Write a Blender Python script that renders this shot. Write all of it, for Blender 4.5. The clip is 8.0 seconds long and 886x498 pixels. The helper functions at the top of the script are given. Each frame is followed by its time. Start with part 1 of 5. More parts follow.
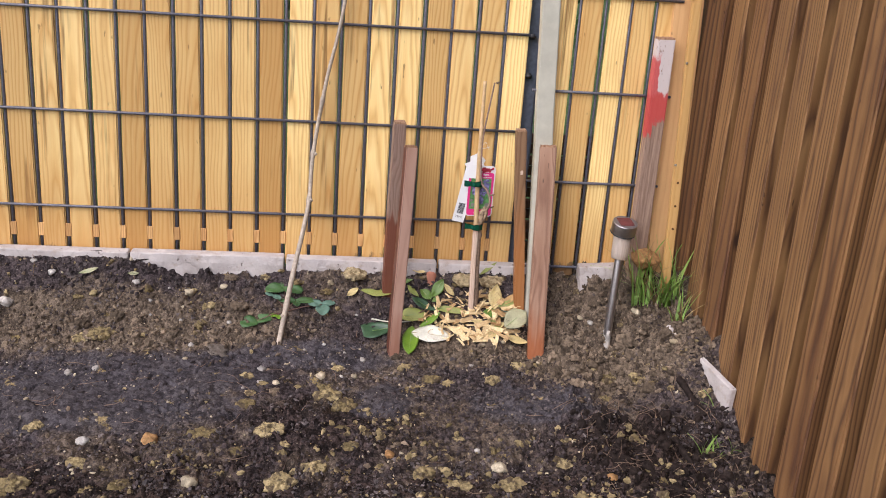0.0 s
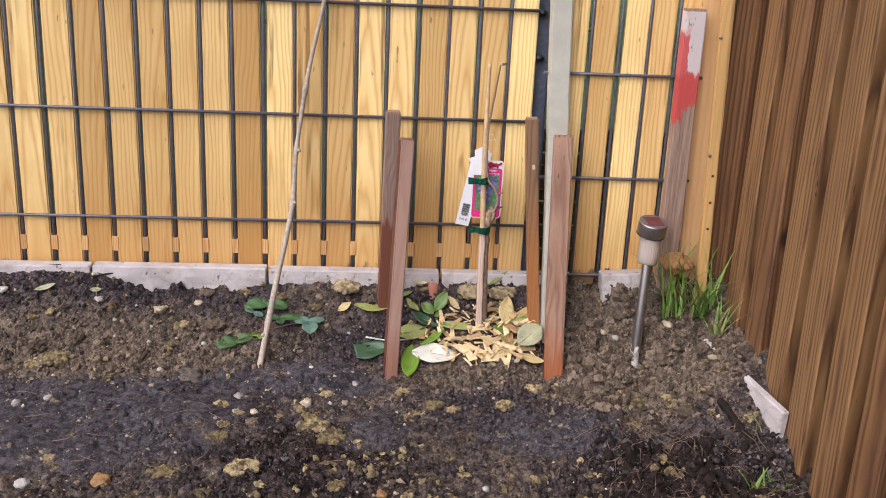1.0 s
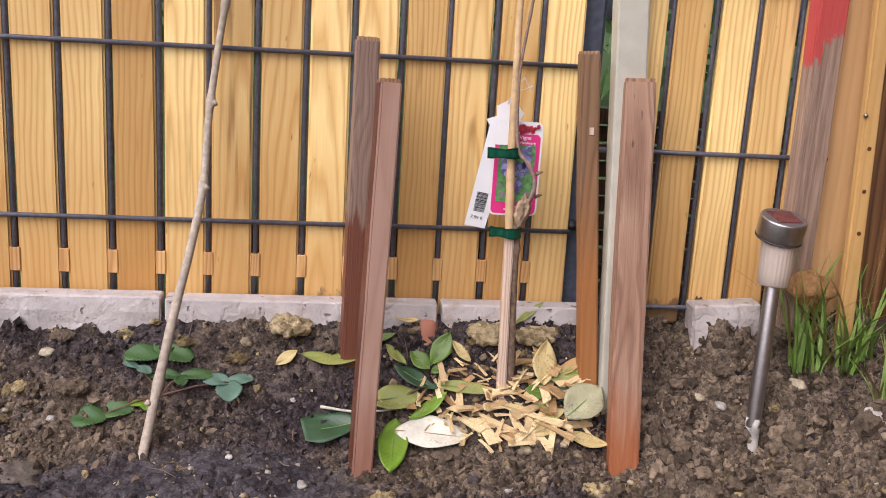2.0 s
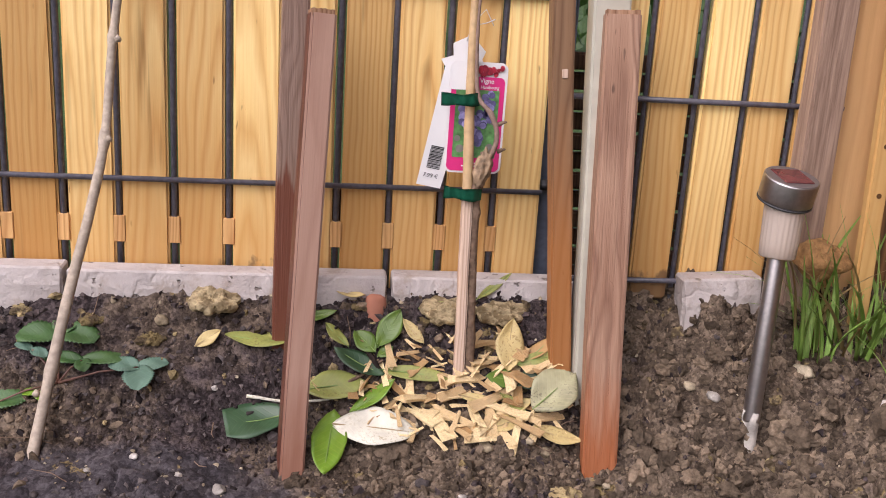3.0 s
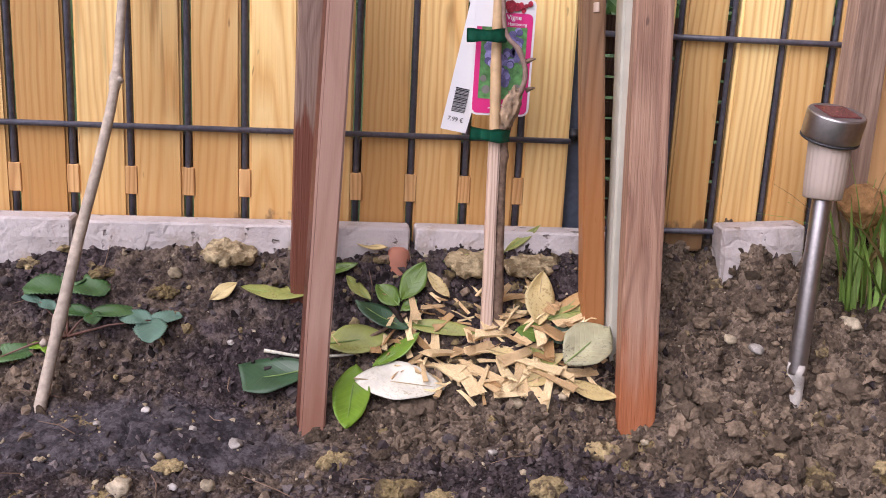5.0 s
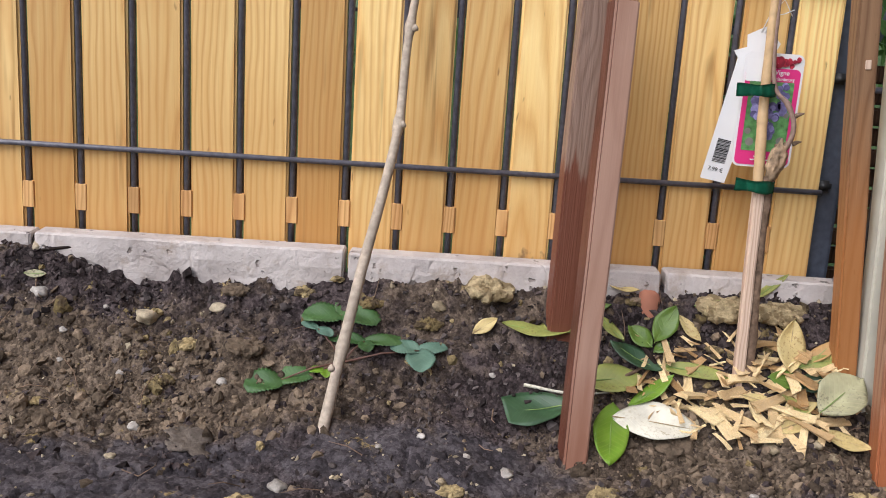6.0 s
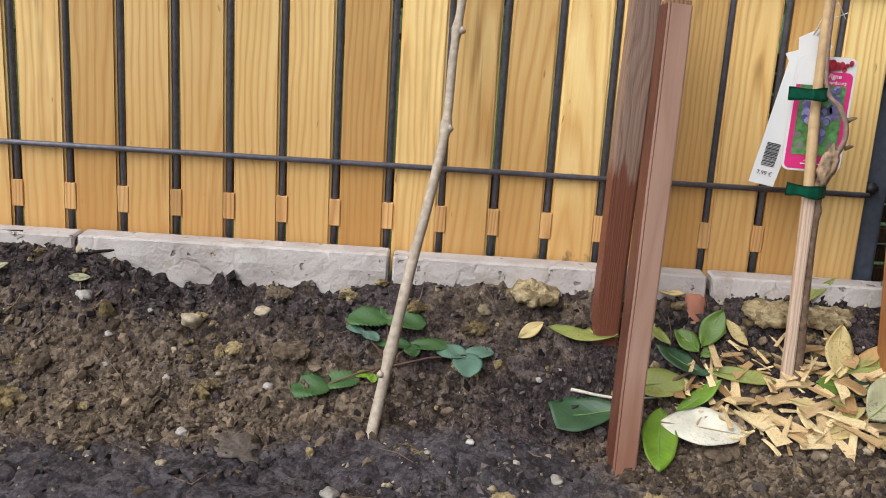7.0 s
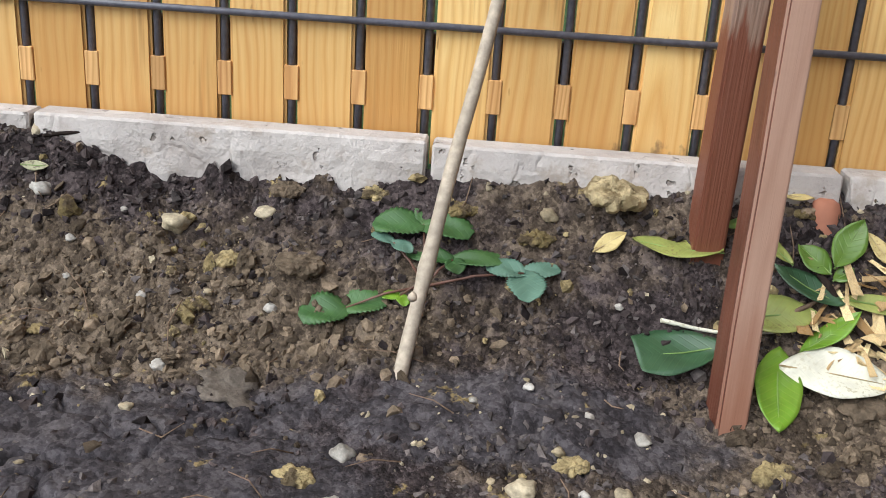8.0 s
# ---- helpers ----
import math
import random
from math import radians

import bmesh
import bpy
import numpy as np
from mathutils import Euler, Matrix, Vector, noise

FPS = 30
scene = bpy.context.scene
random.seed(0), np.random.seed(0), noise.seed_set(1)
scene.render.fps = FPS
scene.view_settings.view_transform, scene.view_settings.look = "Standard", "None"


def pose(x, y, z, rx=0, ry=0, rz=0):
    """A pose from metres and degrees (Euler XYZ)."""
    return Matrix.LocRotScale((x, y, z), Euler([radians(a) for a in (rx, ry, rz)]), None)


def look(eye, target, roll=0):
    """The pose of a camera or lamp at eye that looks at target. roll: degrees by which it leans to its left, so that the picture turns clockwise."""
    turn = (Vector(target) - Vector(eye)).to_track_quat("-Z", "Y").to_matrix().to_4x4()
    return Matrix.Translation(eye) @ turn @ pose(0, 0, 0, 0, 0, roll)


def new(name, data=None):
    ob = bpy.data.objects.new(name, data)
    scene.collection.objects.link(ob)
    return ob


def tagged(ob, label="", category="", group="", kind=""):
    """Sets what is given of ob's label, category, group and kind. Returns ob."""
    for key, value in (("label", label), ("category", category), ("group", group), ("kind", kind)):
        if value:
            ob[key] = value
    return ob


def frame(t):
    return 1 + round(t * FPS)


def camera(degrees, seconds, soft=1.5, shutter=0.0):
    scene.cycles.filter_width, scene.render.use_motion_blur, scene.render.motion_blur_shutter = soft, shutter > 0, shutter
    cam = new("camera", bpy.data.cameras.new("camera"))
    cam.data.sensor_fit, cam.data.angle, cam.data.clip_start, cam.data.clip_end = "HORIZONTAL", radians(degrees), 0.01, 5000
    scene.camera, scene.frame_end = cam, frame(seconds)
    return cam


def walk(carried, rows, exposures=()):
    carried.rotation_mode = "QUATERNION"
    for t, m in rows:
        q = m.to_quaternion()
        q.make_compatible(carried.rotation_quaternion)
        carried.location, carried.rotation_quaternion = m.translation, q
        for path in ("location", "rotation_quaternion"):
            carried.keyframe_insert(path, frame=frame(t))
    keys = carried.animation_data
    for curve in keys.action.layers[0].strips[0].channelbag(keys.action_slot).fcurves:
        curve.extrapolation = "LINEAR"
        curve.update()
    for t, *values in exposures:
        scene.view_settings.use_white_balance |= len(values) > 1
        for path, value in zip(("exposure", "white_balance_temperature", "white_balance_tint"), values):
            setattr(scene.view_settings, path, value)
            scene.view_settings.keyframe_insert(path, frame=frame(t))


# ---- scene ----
cam = camera(48.0, 8.0, soft=1.0)
PATH = [
    (0, (-0.021, 0.18, 0.779), (0.197, 2.056, 0.12), 4.2),
    (0.5, (0.024, 0.258, 0.727), (0.197, 2.144, 0.085), 3.2),
    (1, (0.041, 0.402, 0.67), (0.215, 2.296, 0.054), 2.8),
    (1.2, (0.044, 0.602, 0.585), (0.240, 2.503, 0.004), 2.7),
    (1.5, (0.045, 0.628, 0.579), (0.243, 2.532, 0.002), 2.7),
    (1.7, (0.035, 0.811, 0.430), (0.279, 2.750, -0.016), 3.3),
    (2.8, (0.129, 1.179, 0.367), (0.389, 3.075, -0.212), 3.7),
    (3, (0.129, 1.191, 0.362), (0.375, 3.098, -0.19), 3.6),
    (3.5, (0.132, 1.204, 0.354), (0.412, 3.115, -0.162), 3.5),
    (4, (0.143, 1.217, 0.348), (0.433, 3.123, -0.184), 2.5),
    (4.2, (0.148, 1.224, 0.345), (0.461, 3.119, -0.213), 2.2),
    (5.3, (0.097, 1.208, 0.265), (0.272, 3.138, -0.228), 3.6),
    (5.5, (0.07, 1.2, 0.291), (0.218, 3.115, -0.268), 4.1),
    (6, (-0.027, 1.187, 0.295), (-0.022, 3.132, -0.174), 3.6),
    (6.5, (-0.043, 1.193, 0.311), (-0.062, 3.123, -0.211), 3.4),
    (7, (-0.07, 1.197, 0.313), (-0.07, 3.131, -0.193), 3.6),
    (7.5, (-0.096, 1.217, 0.32), (-0.202, 3.115, -0.301), 2.8),
    (7.7, (-0.0885, 1.2295, 0.315), (-0.1945, 3.114, -0.3445), 2.85),
    (7.9, (-0.081, 1.242, 0.31), (-0.187, 3.113, -0.388), 2.9),
    (8, (-0.072, 1.409, 0.24), (-0.157, 3.285, -0.448), 3.7),
]
EXPOSURES = [(0, 0.0, 5850, 16), (1, -0.02, 5800, 17), (1.7, -0.05, 5950, 19), (2.8, -0.01, 6000, 20), (3.5, -0.17, 6250, 26), (4.2, -0.15, 6100, 25), (5.3, 0.0, 5750, 25), (6, -0.08, 5850, 12), (6.5, -0.19, 5950, 8), (7.5, -0.03, 5750, 5), (8, 0.12, 5700, 3)]
walk(cam, [(t, look(eye, target, roll)) for t, eye, target, roll in PATH], EXPOSURES)

# ---- light ----
world = bpy.data.worlds.new("sky")
scene.world = world
world.use_nodes = True
wn = world.node_tree
sky = wn.nodes.new("ShaderNodeTexSky")
sky.sky_type, sky.sun_disc = "NISHITA", False
sky.sun_elevation, sky.sun_rotation = radians(45), radians(224)
sky.air_density, sky.dust_density = 0.7, 5.0
wn.links.new(sky.outputs[0], wn.nodes["Background"].inputs[0])
wn.nodes["Background"].inputs[1].default_value = 0.14
sun_data = bpy.data.lights.new("sun", "SUN")
sun_data.energy, sun_data.angle, sun_data.color = 2.9, radians(70), (1.0, 0.96, 0.90)
sun_lamp = new("sun", sun_data)
sun_lamp.matrix_world = look((-2.45, -0.64, 4.0), (0.2, 2.1, 0.1))


# ---- materials ----
class Nodes:
    """A small helper round one node tree."""

    def __init__(self, name, roughness=0.7, metallic=0.0):
        self.mat = bpy.data.materials.new(name)
        self.mat.use_nodes = True
        self.tree = self.mat.node_tree
        self.bsdf = self.tree.nodes["Principled BSDF"]
        self.bsdf.inputs["Roughness"].default_value = roughness
        self.bsdf.inputs["Metallic"].default_value = metallic
        if roughness > 0.8:
            self.bsdf.inputs["Specular IOR Level"].default_value = 0.15

    def add(self, kind, **values):
        node = self.tree.nodes.new("ShaderNode" + kind)
        for key, value in values.items():
            node.inputs[key.replace("_", " ")].default_value = value
        return node

    def link(self, a, b):
        self.tree.links.new(a, b)

    def coords(self, scale=(1, 1, 1), shift=True, space="Object"):
        tc = self.tree.nodes.new("ShaderNodeTexCoord")
        mp = self.tree.nodes.new("ShaderNodeMapping")
        mp.inputs["Scale"].default_value = scale
        self.link(tc.outputs[space], mp.inputs["Vector"])
        if shift:
            info = self.tree.nodes.new("ShaderNodeObjectInfo")
            mul = self.tree.nodes.new("ShaderNodeVectorMath")
            mul.operation = "SCALE"
            mul.inputs[0].default_value = (13.1, 7.7, 5.3)
            self.link(info.outputs["Random"], mul.inputs["Scale"])
            self.link(mul.outputs[0], mp.inputs["Location"])
        return mp.outputs[0]

    def noise(self, vector, scale, detail=4, rough=0.55, distortion=0.0):
        n = self.add("TexNoise", Scale=scale, Detail=detail, Roughness=rough, Distortion=distortion)
        self.link(vector, n.inputs["Vector"])
        return n.outputs["Fac"]

    def ramp(self, fac, *stops):
        r = self.tree.nodes.new("ShaderNodeValToRGB")
        els = r.color_ramp.elements
        while len(els) < len(stops):
            els.new(0.5)
        for el, (at, colour) in zip(els, stops):
            el.position = at
            el.color = (*colour, 1) if isinstance(colour, tuple) else (colour, colour, colour, 1)
        self.link(fac, r.inputs[0])
        return r.outputs[0]

    def mix(self, fac, a, b, blend="MIX"):
        m = self.tree.nodes.new("ShaderNodeMix")
        m.data_type, m.blend_type = "RGBA", blend
        for socket, value in ((m.inputs[0], fac), (m.inputs[6], a), (m.inputs[7], b)):
            if isinstance(value, tuple):
                socket.default_value = (*value, 1)
            elif isinstance(value, (int, float)):
                socket.default_value = value
            else:
                self.link(value, socket)
        return m.outputs[2]

    def math(self, op, a, b=0.0):
        m = self.tree.nodes.new("ShaderNodeMath")
        m.operation = op
        for socket, value in zip(m.inputs, (a, b)):
            if isinstance(value, (int, float)):
                socket.default_value = value
            else:
                self.link(value, socket)
        return m.outputs[0]

    def random(self):
        return self.tree.nodes.new("ShaderNodeObjectInfo").outputs["Random"]

    def island(self):
        return self.tree.nodes.new("ShaderNodeNewGeometry").outputs["Random Per Island"]

    def colour(self, socket):
        self.link(socket, self.bsdf.inputs["Base Color"])
        return self

    def bump(self, height, strength=0.4, distance=0.002):
        b = self.add("Bump", Strength=strength, Distance=distance)
        self.link(height, b.inputs["Height"])
        self.link(b.outputs[0], self.bsdf.inputs["Normal"])
        return self


def wood(name, light, mid, dark, ring=0.0055, roughness=0.6, vary=0.25, knots=0.6, bump=0.35, stain=None, tilt=0.05, contrast=0.75, lower_tint=None, wavy=0.03, lower_tint_at=(0.035, 0.085), lower_tint_mix=0.75, streaks=0.0, foot=None):
    """Sawn wood: growth rings round an axis that slants through the board, so that flat arches and straight grain both show."""
    n = Nodes(name, roughness)
    tc = n.tree.nodes.new("ShaderNodeTexCoord")
    sep = n.tree.nodes.new("ShaderNodeSeparateXYZ")
    n.link(tc.outputs["Object"], sep.inputs[0])
    x, y, z = sep.outputs
    rnd = n.random()
    rnd2 = n.math("FRACT", n.math("MULTIPLY", rnd, 37.7))
    rnd3 = n.math("FRACT", n.math("MULTIPLY", rnd, 91.3))
    warp = n.math("MULTIPLY", n.math("SUBTRACT", n.noise(n.coords((1, 1, 0.22)), 16, 3, 0.5), 0.5), wavy)
    ripple = n.math("MULTIPLY", n.math("SUBTRACT", n.noise(n.coords((1, 1, 0.12)), 60, 2, 0.5), 0.5), 0.006)
    side = n.math("ADD", n.math("ADD", x, n.math("MULTIPLY", n.math("SUBTRACT", rnd2, 0.5), 0.07)), warp)
    slant = n.math("MULTIPLY", n.math("SUBTRACT", rnd3, 0.5), 2.2 * tilt)
    depth = n.math("ADD", n.math("ADD", y, n.math("MULTIPLY", z, slant)), n.math("MULTIPLY", n.math("SUBTRACT", rnd, 0.35), 0.05))
    radius = n.math("SQRT", n.math("ADD", n.math("MULTIPLY", side, side), n.math("MULTIPLY", depth, depth)))
    turns = n.math("FRACT", n.math("DIVIDE", n.math("ADD", radius, ripple), ring))
    fine = n.noise(n.coords((1, 1, 0.02)), 460, 3, 0.6)
    early = n.ramp(turns, (0.0, mid), (0.45, light), (0.80, dark), (1.0, mid))
    col = n.mix(contrast, mid, early)
    col = n.mix(0.25, col, n.ramp(fine, (0.35, dark), (0.65, light)), "SOFT_LIGHT")
    tone = n.ramp(rnd2, (0.0, (1 - vary, 1 - 1.25 * vary, 1 - 1.5 * vary)), (0.45, (1.0, 1.0, 1.0)), (1.0, (1 + 0.5 * vary, 1 + 0.75 * vary, 1 + 0.9 * vary)))
    col = n.mix(1.0, col, tone, "MULTIPLY")
    if knots:
        k = n.add("TexVoronoi", Scale=5.0)
        n.link(n.coords((1.0, 1.0, 0.5)), k.inputs["Vector"])
        col = n.mix(n.ramp(k.outputs["Distance"], (0.03, knots), (0.065, 0.0)), col, tuple(0.3 * c for c in dark))
        flecks = n.noise(n.coords((1, 1, 0.25)), 130, 2, 0.4)
        col = n.mix(n.ramp(flecks, (0.73, 0.0), (0.77, 0.7)), col, tuple(0.35 * c for c in dark))
    cloud = n.noise(n.coords((1, 1, 0.35)), 9, 5, 0.6)
    col = n.mix(n.ramp(cloud, (0.48, 0.0), (0.70, 0.45)), col, stain or tuple(0.65 * c for c in mid))
    if streaks:
        lines = n.noise(n.coords((1, 1, 0.035)), 60, 4, 0.6)
        gate = n.ramp(n.noise(n.coords((1, 1, 0.3)), 11, 3, 0.5), (0.50, 0.0), (0.56, 1.0))
        col = n.mix(n.math("MULTIPLY", n.math("MULTIPLY", n.ramp(lines, (0.56, 0.0), (0.66, 1.0)), gate), streaks), col, tuple(0.45 * c for c in dark))
    # Ragged tint towards the lower end: wet stake feet, darker orange slat bottoms.
    if lower_tint:
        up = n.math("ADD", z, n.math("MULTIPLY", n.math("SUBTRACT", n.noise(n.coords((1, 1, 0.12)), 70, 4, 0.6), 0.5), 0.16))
        col = n.mix(n.ramp(up, (lower_tint_at[0], lower_tint_mix), (lower_tint_at[1], 0.0)), col, lower_tint)
    if foot:
        blot = n.noise(n.coords((1, 1, 0.6)), 55, 4, 0.6)
        low = n.math("SUBTRACT", n.math("ADD", z, n.math("MULTIPLY", n.math("SUBTRACT", 0.62, blot), 0.09)), n.math("MULTIPLY", n.math("SUBTRACT", rnd3, 0.45), 0.045))
        col = n.mix(n.ramp(low, (0.006, 0.75), (0.016, 0.0)), col, foot)
    n.colour(col)
    n.link(n.ramp(cloud, (0.3, roughness + 0.1), (0.7, roughness - 0.12)), n.bsdf.inputs["Roughness"])
    n.bump(n.math("ADD", fine, n.math("MULTIPLY", turns, 0.5)), bump, 0.001)
    return n.mat


def plain(name, base, roughness=0.6, metallic=0.0, vary=0.2, scale=60.0, bump=0.2, distance=0.001):
    n = Nodes(name, roughness, metallic)
    v = n.coords()
    a, b = n.noise(v, scale, 5), n.noise(v, scale * 0.12, 4)
    col = n.ramp(a, (0.3, tuple(c * (1 - vary) for c in base)), (0.7, tuple(min(1, c * (1 + vary)) for c in base)))
    col = n.mix(n.ramp(b, (0.4, 0.0), (0.7, 0.5)), col, tuple(c * (1 - 1.4 * vary) for c in base))
    n.colour(col)
    n.bump(a, bump, distance)
    return n.mat


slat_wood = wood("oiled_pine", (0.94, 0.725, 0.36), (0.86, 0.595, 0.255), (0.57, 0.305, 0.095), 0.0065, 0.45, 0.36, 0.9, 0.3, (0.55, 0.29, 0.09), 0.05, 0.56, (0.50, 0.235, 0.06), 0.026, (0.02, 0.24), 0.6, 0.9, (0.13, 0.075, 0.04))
spacer_wood = wood("spacer_pine", (0.74, 0.48, 0.22), (0.62, 0.37, 0.15), (0.42, 0.21, 0.07), 0.004, 0.6, 0.2, 0, 0.3)
stake_wood = wood("weathered_stake", (0.43, 0.285, 0.195), (0.34, 0.205, 0.135), (0.17, 0.085, 0.050), 0.0085, 0.6, 0.10, 0.7, 0.9, (0.18, 0.085, 0.052), 0.05, 0.6, (0.31, 0.088, 0.020), 0.10, (0.025, 0.105), 0.85)
pale_stake = wood("pale_pink_stake", (0.52, 0.37, 0.29), (0.43, 0.285, 0.22), (0.30, 0.17, 0.12), 0.014, 0.6, 0.08, 0.7, 0.3, (0.30, 0.16, 0.11), 0.05, 0.25, (0.22, 0.075, 0.035), 0.07, (0.02, 0.10), 0.6)
red_stake = wood("dark_red_stake", (0.22, 0.10, 0.065), (0.15, 0.058, 0.036), (0.075, 0.027, 0.017), 0.009, 0.5, 0.10, 0.6, 0.8, (0.09, 0.035, 0.022), 0.05, 0.5, (0.10, 0.032, 0.018), 0.06)
half_grey = wood("half_grey_stake", (0.38, 0.28, 0.225), (0.30, 0.21, 0.165), (0.18, 0.115, 0.085), 0.005, 0.6, 0.08, 0.6, 0.8, (0.22, 0.14, 0.10), 0.05, 0.5, (0.155, 0.045, 0.022), 0.06, (0.18, 0.20), 0.9)
orange_stake = wood("orange_stake", (0.33, 0.215, 0.125), (0.26, 0.16, 0.088), (0.14, 0.072, 0.035), 0.006, 0.5, 0.1, 0.6, 0.4, (0.20, 0.12, 0.075), 0.05, 0.6, (0.40, 0.155, 0.035), 0.03, (0.10, 0.24), 0.66, 0.6)
treated_wood = wood("treated_batten", (0.32, 0.178, 0.068), (0.205, 0.104, 0.037), (0.060, 0.023, 0.0105), 0.0075, 0.7, 0.36, 0.95, 0.6, (0.085, 0.036, 0.025), 0.04, 0.72, None, 0.016)
board_wood = wood("corner_board", (0.72, 0.48, 0.245), (0.65, 0.41, 0.195), (0.54, 0.32, 0.14), 0.012, 0.6, 0.1, 0.8, 0.3, None, 0.05, 0.4)
strip_wood = wood("light_strip", (0.66, 0.45, 0.20), (0.60, 0.39, 0.155), (0.50, 0.30, 0.11), 0.007, 0.55, 0.1, 0, 0.3, None, 0.05, 0.4)
end_wood = wood("cut_end", (0.44, 0.30, 0.20), (0.34, 0.21, 0.13), (0.18, 0.095, 0.055), 0.0035, 0.85, 0.15, 0, 0.9)


def painted_old_wood():
    """Grey stake whose upper end carries flaking white and red paint."""
    n = Nodes("flaking_paint", 0.8)
    tc = n.tree.nodes.new("ShaderNodeTexCoord")
    sep = n.tree.nodes.new("ShaderNodeSeparateXYZ")
    n.link(tc.outputs["Object"], sep.inputs[0])
    fine = n.noise(n.coords((1, 1, 0.05)), 260, 4, 0.6)
    flake = n.noise(n.coords((1, 1, 0.45)), 75, 5, 0.65)
    grey = n.ramp(fine, (0.3, (0.19, 0.12, 0.085)), (0.7, (0.40, 0.28, 0.205)))
    at = n.math("ADD", sep.outputs[2], n.math("MULTIPLY", n.math("SUBTRACT", flake, 0.5), 0.06))
    across = n.math("ADD", sep.outputs[0], n.math("MULTIPLY", n.math("SUBTRACT", flake, 0.5), 0.02))
    band = n.math("MULTIPLY", n.ramp(at, (0.405, 0.0), (0.408, 1.0)), n.ramp(at, (0.462, 1.0), (0.466, 0.0)))
    edge = n.math("MULTIPLY", n.math("MULTIPLY", n.ramp(at, (0.372, 0.0), (0.376, 1.0)), n.ramp(at, (0.53, 1.0), (0.54, 0.0))), n.math("LESS_THAN", across, -0.007))
    red = n.math("MAXIMUM", band, edge)
    white = n.math("MULTIPLY", n.ramp(at, (0.455, 0.0), (0.46, 1.0)), n.ramp(flake, (0.36, 0.0), (0.40, 1.0)))
    col = n.mix(white, grey, (0.60, 0.53, 0.51))
    col = n.mix(n.math("MULTIPLY", red, 0.9), col, (0.50, 0.055, 0.05))
    n.colour(col)
    n.bump(n.math("ADD", fine, flake), 0.6, 0.0012)
    return n.mat


grey_wood = painted_old_wood()
wire_metal = plain("coated_wire", (0.115, 0.113, 0.138), 0.35, 0.0, 0.3, 200, 0.1)
post_metal = plain("anthracite_post", (0.085, 0.10, 0.135), 0.4, 0.0, 0.25, 120, 0.1)
pole_paint = plain("cream_paint", (0.50, 0.485, 0.40), 0.45, 0.0, 0.10, 40, 0.15)


def concrete():
    n = Nodes("cast_stone", 0.85)
    v = n.coords()
    a, b = n.noise(v, 18, 8, 0.65), n.noise(v, 160, 4)
    col = n.ramp(a, (0.3, (0.39, 0.345, 0.32)), (0.5, (0.50, 0.455, 0.43)), (0.75, (0.59, 0.545, 0.515)))
    vein = n.math("ABSOLUTE", n.math("SUBTRACT", n.noise(v, 9, 3, 0.5, 1.2), 0.5))
    crack = n.ramp(vein, (0.0, 1.0), (0.03, 0.0))
    pits = n.ramp(n.noise(v, 75, 3, 0.5), (0.29, 0.8), (0.34, 0.0))
    col = n.mix(n.math("MULTIPLY", crack, 0.13), col, (0.30, 0.25, 0.22))
    col = n.mix(pits, col, (0.18, 0.15, 0.13))
    dirt = n.ramp(n.noise(v, 30, 5, 0.7), (0.56, 0.0), (0.68, 0.6))
    col = n.mix(dirt, col, (0.36, 0.29, 0.23))
    n.colour(col)
    relief_ = n.math("SUBTRACT", n.math("ADD", n.math("MULTIPLY", a, 2.0), n.math("MULTIPLY", b, 0.5)), n.math("ADD", n.math("MULTIPLY", crack, 0.22), pits))
    n.bump(relief_, 0.8, 0.004)
    return n.mat


stone_plate = concrete()


